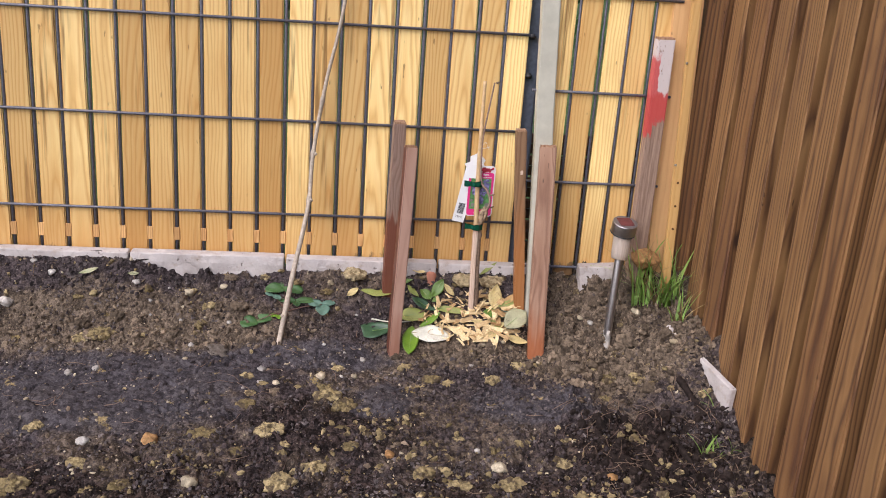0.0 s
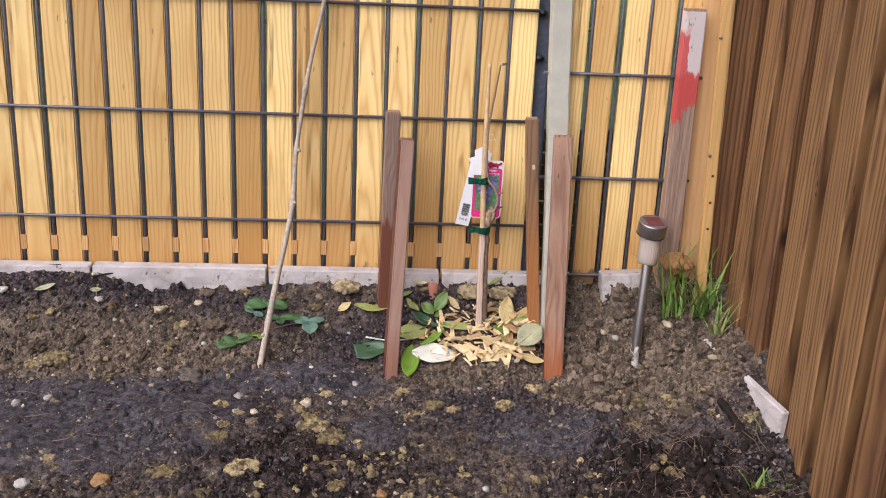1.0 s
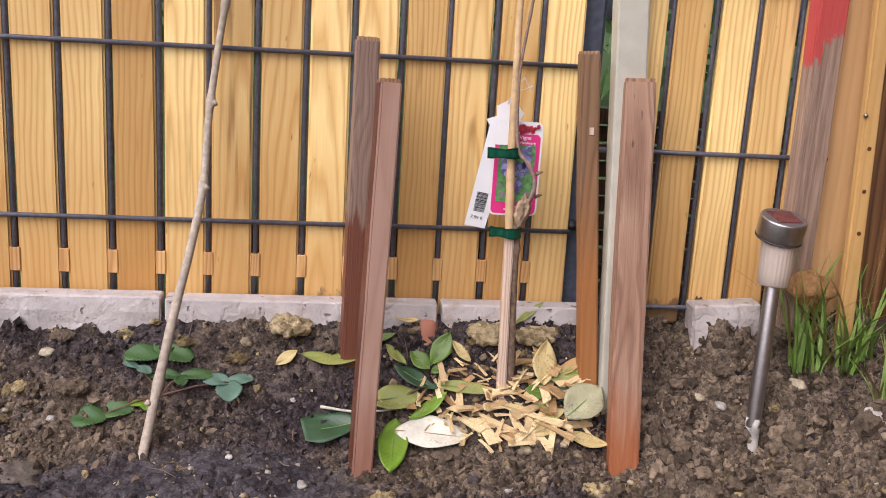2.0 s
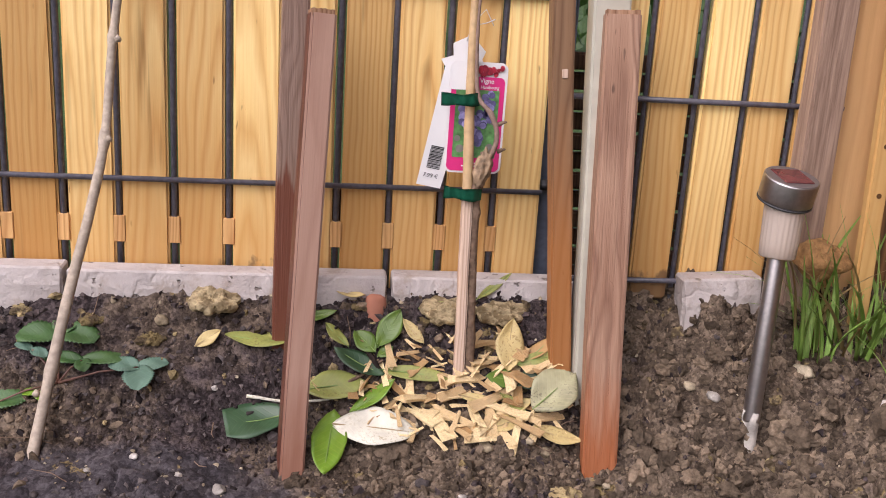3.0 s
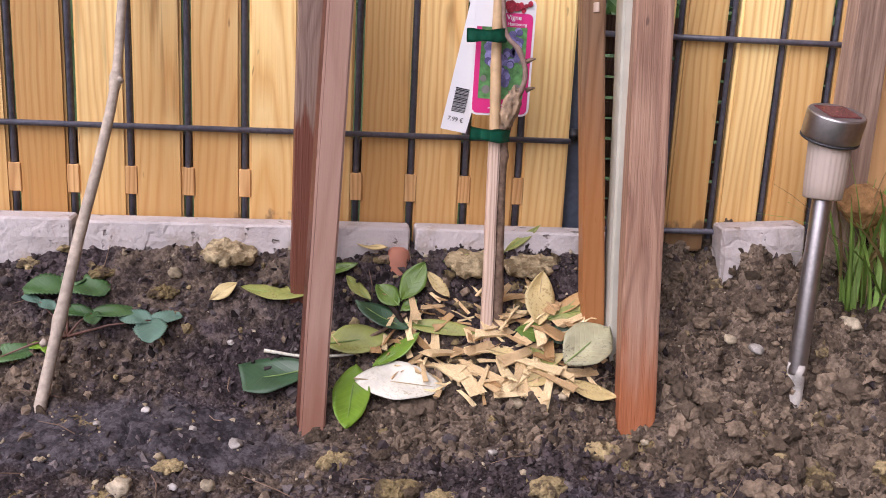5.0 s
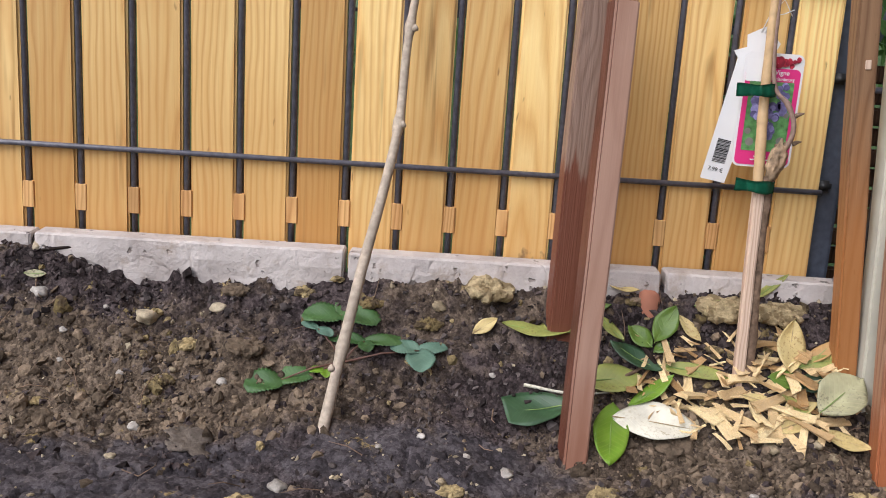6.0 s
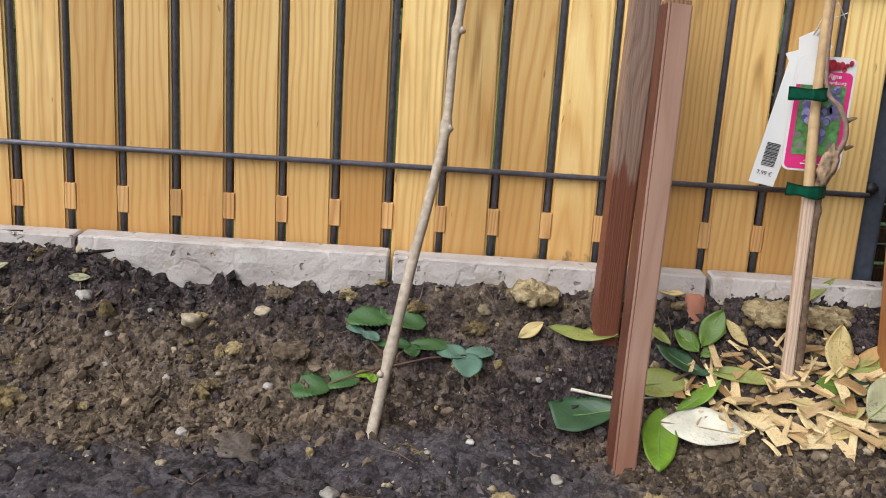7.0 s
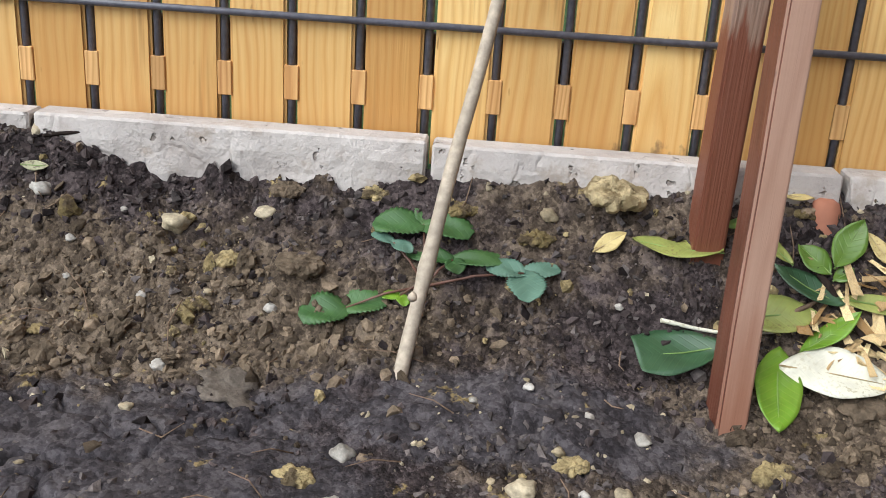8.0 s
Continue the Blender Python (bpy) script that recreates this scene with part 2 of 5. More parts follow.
def soil_material(name="soil"):
    """Dug earth: dark humus, brown clay and yellow clay in patches, every crumb with its own tone."""
    n = Nodes(name, 0.92)
    n.bsdf.inputs["Specular IOR Level"].default_value = 0.12
    v = n.coords(shift=False)
    tc = n.tree.nodes.new("ShaderNodeTexCoord")
    sep = n.tree.nodes.new("ShaderNodeSeparateXYZ")
    n.link(tc.outputs["Object"], sep.inputs[0])
    big, mid, fine = n.noise(v, 5.0, 4), n.noise(v, 42, 6, 0.7), n.noise(v, 260, 5, 0.75)

    def crumb(scale):
        k = n.add("TexVoronoi", Scale=scale, Randomness=1.0)
        warped = n.tree.nodes.new("ShaderNodeVectorMath")
        warped.operation = "ADD"
        wob = n.add("TexNoise", Scale=scale * 1.3, Detail=3.0)
        n.link(v, wob.inputs["Vector"])
        sc = n.tree.nodes.new("ShaderNodeVectorMath")
        sc.operation = "SCALE"
        sc.inputs["Scale"].default_value = 0.6 / scale
        n.link(wob.outputs["Color"], sc.inputs[0])
        n.link(v, warped.inputs[0])
        n.link(sc.outputs[0], warped.inputs[1])
        n.link(warped.outputs[0], k.inputs["Vector"])
        bw = n.tree.nodes.new("ShaderNodeRGBToBW")
        n.link(k.outputs["Color"], bw.inputs[0])
        return bw.outputs[0], k.outputs["Distance"]

    tone1, dist1 = crumb(75)
    tone2, dist2 = crumb(190)
    tone3, dist3 = crumb(430)
    tone = n.math("ADD", n.math("ADD", n.math("MULTIPLY", tone1, 0.38), n.math("MULTIPLY", tone3, 0.32)), n.math("ADD", n.math("MULTIPLY", tone2, 0.32), n.math("MULTIPLY", mid, 0.2)))
    dark = n.ramp(tone, (0.40, (0.0150, 0.0115, 0.0115)), (0.60, (0.038, 0.0292, 0.0292)), (0.82, (0.094, 0.074, 0.073)))
    clay = n.ramp(tone, (0.38, (0.044, 0.0325, 0.0230)), (0.60, (0.102, 0.0765, 0.0540)), (0.84, (0.205, 0.158, 0.112)))
    grey = n.ramp(tone, (0.40, (0.0270, 0.0235, 0.0262)), (0.60, (0.048, 0.0425, 0.0470)), (0.80, (0.084, 0.076, 0.0820)))

    def zone(cx, cy, rx, ry, edge=0.55):
        """1 inside an ellipse of the bed, with a ragged rim."""
        a = n.math("MULTIPLY", n.math("SUBTRACT", sep.outputs[0], cx), 1 / rx)
        c = n.math("MULTIPLY", n.math("SUBTRACT", sep.outputs[1], cy), 1 / ry)
        d = n.math("ADD", n.math("MULTIPLY", a, a), n.math("MULTIPLY", c, c))
        d = n.math("ADD", d, n.math("MULTIPLY", n.math("SUBTRACT", ragged, 0.5), 2.3))
        return n.ramp(d, (edge, 1.0), (1.0, 0.0))

    ragged = n.noise(v, 22, 5, 0.65)
    brown = n.math("MAXIMUM", zone(0.60, 2.041, 0.24, 0.20), n.math("MAXIMUM", n.math("MULTIPLY", zone(-0.40, 2.070, 0.40, 0.065), 0.95), zone(0.30, 2.041, 0.19, 0.05)))
    brown = n.math("MAXIMUM", brown, n.ramp(n.math("ADD", big, n.math("MULTIPLY", ragged, 0.35)), (0.66, 0.0), (0.74, 0.8)))
    col = n.mix(n.math("MULTIPLY", brown, 0.92), dark, clay)
    front = n.math("ADD", n.math("SUBTRACT", sep.outputs[1], 1.4), n.math("MULTIPLY", n.math("SUBTRACT", ragged, 0.5), 0.5))
    wet = n.math("MAXIMUM", n.math("MAXIMUM", zone(0.56, 1.680, 0.22, 0.14), n.math("MULTIPLY", zone(0.0, 1.760, 0.20, 0.12), 0.8)), n.ramp(front, (0.18, 1.0), (0.30, 0.0)))
    col = n.mix(n.math("MULTIPLY", wet, 0.9), col, n.ramp(tone, (0.42, (0.0034, 0.0022, 0.0018)), (0.6, (0.0135, 0.0087, 0.0072)), (0.78, (0.062, 0.041, 0.033))))
    mounds = n.math("MAXIMUM", n.math("MAXIMUM", zone(0.365, 1.854, 0.13, 0.09), zone(0.082, 1.854, 0.068, 0.075)), n.math("MAXIMUM", n.math("MAXIMUM", zone(-0.50, 1.880, 0.22, 0.15), zone(-0.05, 2.007, 0.19, 0.05)), n.math("MAXIMUM", zone(-0.28, 1.931, 0.16, 0.11), zone(-0.45, 1.850, 0.30, 0.16))))
    col = n.mix(n.math("MULTIPLY", mounds, 0.85), col, grey)
    yellow = n.ramp(n.noise(v, 19, 5, 0.7), (0.63, 0.0), (0.66, 0.9))
    col = n.mix(yellow, col, n.ramp(tone, (0.3, (0.075, 0.053, 0.022)), (0.85, (0.33, 0.25, 0.115))))
    specks = n.ramp(n.noise(v, 150, 3, 0.5), (0.70, 0.0), (0.75, 0.4))
    col = n.mix(specks, col, (0.38, 0.32, 0.25))
    col = n.mix(0.55, col, n.ramp(fine, (0.3, 0.25), (0.7, 0.75)), "OVERLAY")
    n.colour(col)
    height = n.math("ADD", n.math("MULTIPLY", n.math("SUBTRACT", 1.0, dist1), 0.8), n.math("ADD", n.math("ADD", n.math("MULTIPLY", n.math("SUBTRACT", 1.0, dist2), 0.45), n.math("MULTIPLY", n.math("SUBTRACT", 1.0, dist3), 0.25)), n.math("MULTIPLY", fine, 0.5)))
    height = n.math("MULTIPLY", height, n.math("SUBTRACT", 1.0, n.math("MULTIPLY", mounds, 0.72)))
    n.bump(height, 0.9, 0.0028)
    return n.mat


soil_mat = soil_material()


def lump_material(name, low, high, roughness=0.9, bump=0.8, dirt=None):
    """Crumbs and stones: each piece has its own tone between low and high."""
    n = Nodes(name, roughness)
    v = n.coords()
    mid, fine = n.noise(v, 90, 5, 0.65), n.noise(v, 420, 4, 0.7)
    rnd = n.math("ADD", n.island(), n.random())
    base = n.ramp(n.math("FRACT", n.math("MULTIPLY", rnd, 7.31)), (0.0, low), (1.0, high))
    col = n.mix(0.6, base, n.ramp(mid, (0.35, 0.2), (0.65, 0.8)), "OVERLAY")
    col = n.mix(0.4, col, n.ramp(fine, (0.3, 0.25), (0.7, 0.75)), "OVERLAY")
    if dirt:
        col = n.mix(n.ramp(n.noise(v, 75, 4, 0.6), (0.50, 0.0), (0.58, 0.85)), col, dirt)
    n.colour(col)
    n.bump(n.math("ADD", mid, n.math("MULTIPLY", fine, 0.6)), bump, 0.003)
    return n.mat


crumb_mat = lump_material("dark_crumbs", (0.018, 0.0139, 0.0137), (0.086, 0.067, 0.065), bump=0.5)
grey_mat = lump_material("grey_crumbs", (0.045, 0.038, 0.037), (0.145, 0.122, 0.115), bump=0.5)
brown_mat = lump_material("brown_crumbs", (0.055, 0.0410, 0.0285), (0.230, 0.174, 0.120))
clay_mat = lump_material("yellow_clay", (0.14, 0.106, 0.048), (0.37, 0.292, 0.150), dirt=(0.065, 0.047, 0.032))
pale_mat = lump_material("pale_stone", (0.22, 0.175, 0.105), (0.46, 0.39, 0.27), 0.75, 0.4)
white_mat = lump_material("white_pebble", (0.27, 0.245, 0.21), (0.46, 0.43, 0.39), 0.6, 0.25)
pressed_mat = lump_material("pressed_earth", (0.075, 0.062, 0.052), (0.125, 0.104, 0.086), bump=0.6)
pale_clay = lump_material("pale_clay", (0.33, 0.265, 0.150), (0.42, 0.34, 0.20), dirt=(0.17, 0.125, 0.065))
terracotta = plain("terracotta", (0.40, 0.165, 0.10), 0.8, 0.0, 0.12, 60, 0.2)
ochre_mat = lump_material("ochre_rock", (0.30, 0.165, 0.065), (0.42, 0.25, 0.11), 0.85, 0.8)


def leaf_material(name, base, vein, spots=None, roughness=0.4):
    n = Nodes(name, roughness)
    v = n.coords()
    a, b = n.noise(v, 45, 4), n.noise(v, 12, 3)
    col = n.ramp(a, (0.3, tuple(0.75 * c for c in base)), (0.7, tuple(1.2 * c for c in base)))
    col = n.mix(n.ramp(b, (0.5, 0.0), (0.7, 0.5)), col, vein)
    if spots:
        s = n.noise(v, 420, 3, 0.5)
        gate = n.math("MULTIPLY", n.ramp(s, (0.56, 0.0), (0.62, 1.0)), n.ramp(b, (0.42, 0.0), (0.55, 1.0)))
        col = n.mix(gate, col, spots)
    tc = n.tree.nodes.new("ShaderNodeTexCoord")
    sep = n.tree.nodes.new("ShaderNodeSeparateXYZ")
    n.link(tc.outputs["Object"], sep.inputs[0])
    along = n.math("SUBTRACT", sep.outputs[0], n.math("MULTIPLY", n.math("ABSOLUTE", sep.outputs[1]), 0.9))
    off = n.math("ABSOLUTE", n.math("SUBTRACT", n.math("FRACT", n.math("DIVIDE", n.math("ADD", along, n.math("MULTIPLY", b, 0.004)), 0.0062)), 0.5))
    veins = n.ramp(off, (0.0, 1.0), (0.12, 0.0))
    col = n.mix(n.math("MULTIPLY", veins, 0.35), col, vein)
    n.colour(col)
    n.bump(n.math("SUBTRACT", a, n.math("MULTIPLY", veins, 0.5)), 0.3, 0.001)
    return n.mat


rib_pale = plain("pale_midrib", (0.20, 0.30, 0.08), 0.5)
rib_tan = plain("tan_midrib", (0.42, 0.32, 0.16), 0.5)
laurel_bright = leaf_material("laurel_bright", (0.135, 0.25, 0.018), (0.20, 0.29, 0.04), None, 0.3)
laurel_green = leaf_material("laurel_green", (0.105, 0.18, 0.028), (0.13, 0.20, 0.04), None, 0.32)
laurel_dark = leaf_material("laurel_dark", (0.036, 0.080, 0.036), (0.055, 0.10, 0.042), None, 0.38)
laurel_olive = leaf_material("laurel_olive", (0.27, 0.30, 0.075), (0.36, 0.33, 0.10), (0.20, 0.17, 0.05), 0.45)
laurel_straw = leaf_material("laurel_straw", (0.52, 0.41, 0.17), (0.60, 0.50, 0.25), (0.34, 0.24, 0.09), 0.55)
chip_leaf = leaf_material("brown_leaf", (0.40, 0.24, 0.09), (0.50, 0.33, 0.13), (0.24, 0.13, 0.05), 0.55)
laurel_speckled = leaf_material("laurel_speckled", (0.34, 0.33, 0.19), (0.42, 0.39, 0.26), (0.10, 0.08, 0.05), 0.55)
laurel_pale = leaf_material("laurel_pale", (0.66, 0.64, 0.53), (0.70, 0.68, 0.57), (0.46, 0.42, 0.29), 0.6)
strawberry_green = leaf_material("strawberry_green", (0.042, 0.102, 0.027), (0.070, 0.14, 0.036), None, 0.5)
strawberry_blue = leaf_material("strawberry_blue", (0.085, 0.16, 0.115), (0.12, 0.20, 0.14), None, 0.55)
grass_green = leaf_material("grass_green", (0.27, 0.44, 0.085), (0.42, 0.52, 0.16), None, 0.5)
grass_dry = leaf_material("grass_dry", (0.40, 0.30, 0.13), (0.48, 0.36, 0.16), None, 0.7)
red_stem = plain("red_stem", (0.13, 0.062, 0.042), 0.5, 0.0, 0.3, 120)
cane_bark = plain("grey_cane", (0.43, 0.36, 0.28), 0.7, 0.0, 0.28, 150, 0.5)
bamboo_mat = plain("bamboo", (0.58, 0.40, 0.21), 0.45, 0.0, 0.2, 90, 0.3)
stick_mat = wood("pale_stick", (0.66, 0.53, 0.42), (0.58, 0.44, 0.34), (0.42, 0.28, 0.20), 0.003, 0.6, 0.1, 0, 0.4)
knob_bark = plain("knob_bark", (0.33, 0.23, 0.14), 0.8, 0.0, 0.65, 110, 0.9, 0.003)
shoot_bark = plain("shoot_bark", (0.27, 0.18, 0.14), 0.75, 0.0, 0.35, 160, 0.6, 0.002)
rotten_bark = plain("rotten_bark", (0.024, 0.0165, 0.0135), 0.85, 0.0, 0.5, 120, 1.0, 0.004)
vine_bark = plain("vine_bark", (0.21, 0.145, 0.10), 0.85, 0.0, 0.45, 160, 0.9, 0.003)
chip_mat = wood("wood_chip", (0.84, 0.69, 0.43), (0.73, 0.54, 0.29), (0.46, 0.29, 0.12), 0.004, 0.6, 0.5, 0, 0.5)
tape_mat = plain("green_tape", (0.016, 0.15, 0.085), 0.2, 0.0, 0.35, 80, 0.3)
steel_mat = plain("brushed_steel", (0.50, 0.47, 0.46), 0.38, 1.0, 0.12, 240, 0.1)
top_mat = plain("dull_cap_top", (0.22, 0.20, 0.20), 0.4, 0.6, 0.1, 200, 0.05)
solar_mat = plain("solar_cell", (0.13, 0.036, 0.036), 0.22, 0.0, 0.3, 60, 0.05)
dark_rubber = plain("dark_seal", (0.03, 0.03, 0.032), 0.5)
spike_mat = plain("muddy_spike", (0.58, 0.54, 0.48), 0.8, 0.0, 0.6, 55, 0.5)
card_white = plain("white_card", (0.80, 0.80, 0.80), 0.45, 0.0, 0.03, 40, 0.02)
card_pink = plain("pink_print", (0.68, 0.035, 0.21), 0.4, 0.0, 0.05, 40, 0.02)
print_green = plain("green_print", (0.12, 0.30, 0.10), 0.4, 0.0, 0.55, 130, 0.02)
print_grey = plain("grey_print", (0.22, 0.21, 0.19), 0.4, 0.0, 0.3, 100, 0.02)
print_black = plain("black_print", (0.015, 0.015, 0.018), 0.5)
grape_print = lump_material("grape_print", (0.035, 0.026, 0.10), (0.36, 0.34, 0.66), 0.4, 0.02)
berry_print = lump_material("berry_print", (0.20, 0.012, 0.03), (0.55, 0.04, 0.07), 0.4, 0.02)
screw_mat = plain("screw", (0.35, 0.33, 0.30), 0.35, 1.0)
hole_mat = plain("hole", (0.10, 0.05, 0.02), 0.9)
screen_wood = wood("brown_screen", (0.20, 0.105, 0.055), (0.14, 0.07, 0.035), (0.07, 0.032, 0.016), 0.005, 0.75, 0.2, 0.4, 0.5)
hedge_mat = leaf_material("hedge", (0.045, 0.10, 0.02), (0.09, 0.15, 0.03), None, 0.5)


def frosted():
    n = Nodes("frosted_plastic", 0.45)
    n.bsdf.inputs["Base Color"].default_value = (0.60, 0.51, 0.43, 1)
    n.bsdf.inputs["Transmission Weight"].default_value = 0.35
    n.bsdf.inputs["IOR"].default_value = 1.3
    return n.mat


frosted_mat = frosted()


# ---- mesh helpers ----
def part(name, bm, material, parent, label=""):
    """Link a bmesh as one mesh object under a thing or a part."""
    me = bpy.data.meshes.new(name)
    bm.to_mesh(me)
    bm.free()
    me.materials.append(material)
    ob = new(name, me)
    ob.parent = parent
    return tagged(ob, label)


def shared(name, me, parent, m):
    ob = new(name, me)
    ob.parent = parent
    ob.matrix_local = m
    return ob


def thing(name, m, label, category, group="", kind=""):
    ob = new(name)
    ob.matrix_world = m
    return tagged(ob, label, category, group, kind)


def smooth(bm, on=True):
    for f in bm.faces:
        f.smooth = on
    return bm


def box(sx, sy, sz, at=(0, 0, 0), bevel=0.0, segments=2, cuts=0):
    """A box of full sizes sx, sy, sz, its base's middle at the given place."""
    bm = bmesh.new()
    bmesh.ops.create_cube(bm, size=1.0)
    bmesh.ops.scale(bm, vec=(sx, sy, sz), verts=bm.verts)
    bmesh.ops.translate(bm, vec=(at[0], at[1], at[2] + sz / 2), verts=bm.verts)
    if cuts:
        long = [e for e in bm.edges if abs(e.verts[0].co.z - e.verts[1].co.z) > 0.5 * sz]
        bmesh.ops.subdivide_edges(bm, edges=long, cuts=cuts, use_grid_fill=True)
    if bevel:
        sharp = [e for e in bm.edges if len(e.link_faces) == 2 and e.calc_face_angle() > 0.6]
        bmesh.ops.bevel(bm, geom=sharp, offset=bevel, segments=segments, affect="EDGES")
    return bm


def tube(points, radii, sides=8, caps=True):
    """A round bar along points with a radius at each."""
    bm = bmesh.new()
    points = [Vector(p) for p in points]
    if not isinstance(radii, (list, tuple)):
        radii = [radii] * len(points)
    rings = []
    for i, (p, r) in enumerate(zip(points, radii)):
        d = (points[min(i + 1, len(points) - 1)] - points[max(i - 1, 0)]).normalized()
        up = Vector((0, 1, 0)) if abs(d.y) < 0.9 else Vector((1, 0, 0))
        a = d.cross(up).normalized()
        b = a.cross(d)
        rings.append([bm.verts.new(p + r * (a * math.cos(t) + b * math.sin(t))) for t in (2 * math.pi * k / sides for k in range(sides))])
    for u, w in zip(rings, rings[1:]):
        for k in range(sides):
            bm.faces.new((u[k], u[(k + 1) % sides], w[(k + 1) % sides], w[k])).smooth = True
    if caps:
        bm.faces.new(rings[0])
        bm.faces.new(rings[-1][::-1])
    bmesh.ops.recalc_face_normals(bm, faces=bm.faces)
    return bm


def jitter(bm, amount, scale, seed):
    """Uneven surface: every vertex moves a little by smooth noise."""
    for v in bm.verts:
        v.co += amount * noise.noise_vector(v.co * scale + Vector((seed * 3.7, seed * 1.3, seed * 2.1)))
    return bm


# ---- ground ----
PROFILE_Y = (-5.0, 1.2, 1.4, 1.76, 1.87, 1.97, 2.022, 2.07, 2.111, 2.154, 2.175, 3.0)
PROFILE_Z = (-0.138, -0.138, -0.133, -0.122, -0.119, -0.114, -0.104, -0.079, -0.042, -0.003, 0.015, 0.015)
EDGE_X = (-1.4, -0.75, -0.5, -0.44, -0.40, -0.35, -0.27, -0.18, -0.10, 0.0, 0.1, 0.2, 0.3, 0.42, 0.5, 0.77)
EDGE_Z = (0.016, 0.018, 0.026, 0.025, 0.023, 0.013, 0.008, 0.010, 0.022, 0.026, 0.031, 0.036, 0.040, 0.036, 0.030, 0.034)


def fractal(x, y, scale, octaves, seed):
    """Smooth value noise over arrays, summed over octaves."""
    rng = np.random.default_rng(seed)
    total, weight, size = np.zeros_like(x), 0.0, 1.0
    for _ in range(octaves):
        table = rng.random((64, 64))
        u, v = x * scale + 17.3, y * scale + 9.1
        i, j = np.floor(u).astype(int), np.floor(v).astype(int)
        f, g = u - i, v - j
        f, g = f * f * (3 - 2 * f), g * g * (3 - 2 * g)
        at = lambda a, b: table[a % 64, b % 64]
        total += size * ((at(i, j) * (1 - f) + at(i + 1, j) * f) * (1 - g) + (at(i, j + 1) * (1 - f) + at(i + 1, j + 1) * f) * g - 0.5)
        weight, size, scale = weight + size, size * 0.55, scale * 2.03
    return total / weight


def clods(x, y, scale, seed):
    """Relief of broken earth: every cell is a clod with steep flanks and a tilted, nearly flat top."""
    rng = np.random.default_rng(seed)
    px, py, hh, rr, tx, ty = (rng.random((97, 97)) for _ in range(6))
    u, v = x * scale + 31.7, y * scale + 11.3
    i, j = np.floor(u).astype(int), np.floor(v).astype(int)
    best = np.zeros_like(u)
    for a in (-1, 0, 1):
        for b in (-1, 0, 1):
            ii, jj = (i + a) % 97, (j + b) % 97
            du, dv = u - (i + a + px[ii, jj]), v - (j + b + py[ii, jj])
            r = 0.40 + 0.48 * rr[ii, jj]
            s = np.clip((r - np.sqrt(du**2 + dv**2)) / (0.42 * r), 0, 1)
            top = hh[ii, jj] ** 1.4 * (1 + 1.3 * (tx[ii, jj] - 0.5) * du + 1.3 * (ty[ii, jj] - 0.5) * dv)
            best = np.maximum(best, s * s * (3 - 2 * s) * top)
    return best


BROWN = ((0.60, 2.041, 0.22, 0.17), (-0.42, 2.068, 0.32, 0.05), (0.30, 2.046, 0.17, 0.045))
MOUNDS = ((0.365, 1.854, 0.11, 0.075), (0.082, 1.854, 0.062, 0.065), (-0.50, 1.880, 0.18, 0.11), (-0.28, 1.931, 0.14, 0.09), (-0.05, 2.007, 0.15, 0.04), (-0.45, 1.830, 0.22, 0.10), (0.486, 1.957, 0.03, 0.02))


def relief(x, y):
    """Height of the dug soil over arrays of x and y."""
    x, y = np.asarray(x, float), np.asarray(y, float)
    right = np.clip((x - 0.40) / 0.06, 0, 1)
    base = np.interp(y + 0.042 * right, PROFILE_Y, PROFILE_Z)
    z = base + 0.017 * np.clip((-0.36 - x) / 0.10, 0, 1) * np.clip((y - 2.05) / 0.1, 0, 1)
    z = z + 0.098 * np.clip((x - 0.57) / 0.12, 0, 1) * np.clip((y - 1.71) / 0.20, 0, 1) * np.clip((2.10 - y) / 0.12, 0, 1)
    z = z - 0.016 * np.exp(-(((x - 0.41) / 0.06) ** 2 + ((y - 2.04) / 0.045) ** 2))
    wx, wy = x + 0.016 * fractal(x, y, 34, 3, 12), y + 0.016 * fractal(x, y, 34, 3, 13)
    vx, vy = x + 0.006 * fractal(x, y, 90, 2, 14), y + 0.006 * fractal(x, y, 90, 2, 15)
    flat = np.clip(sum(np.exp(-(((x - cx) / rx) ** 2 + ((y - cy) / ry) ** 2)) for cx, cy, rx, ry in MOUNDS), 0, 1)
    rough = np.clip(0.42 + 1.7 * fractal(x, y, 4, 2, 8) + 0.45 * right - 0.75 * flat, 0.08, 1.1)
    z = z + 0.016 * fractal(x, y, 6, 2, 2) + 0.013 * fractal(x, y, 20, 4, 3) + 0.014 * flat
    z = z + rough * ((0.015 + 0.010 * right) * clods(wx, wy, 24, 5) + 0.0085 * clods(wx, wy, 52, 6))
    z = z + 0.0052 * clods(vx, vy, 105, 7) * (0.45 + 0.55 * rough) * (1 - 0.6 * flat)
    z = z + 0.0024 * clods(vx, vy, 210, 10) * (1 - 0.35 * flat) + 0.0022 * fractal(x, y, 200, 2, 9) - 0.006
    cracks = np.abs(fractal(wx, wy, 9, 4, 21))
    z = z - 0.009 * np.clip(1 - cracks / 0.018, 0, 1) * np.clip(flat + 0.25, 0, 1)
    z = np.where(y > 2.10, np.minimum(z, base + 0.020), z)
    z = z + (np.interp(x, EDGE_X, EDGE_Z) - 0.012 + 0.008 * fractal(x, y, 30, 3, 23)) * np.clip((y - 2.095) / 0.06, 0, 1)
    return z + right * np.clip((y - 2.03) / 0.07, 0, 1) * (0.029 * np.clip((x - 0.49) / 0.03, 0, 1) - 0.004)


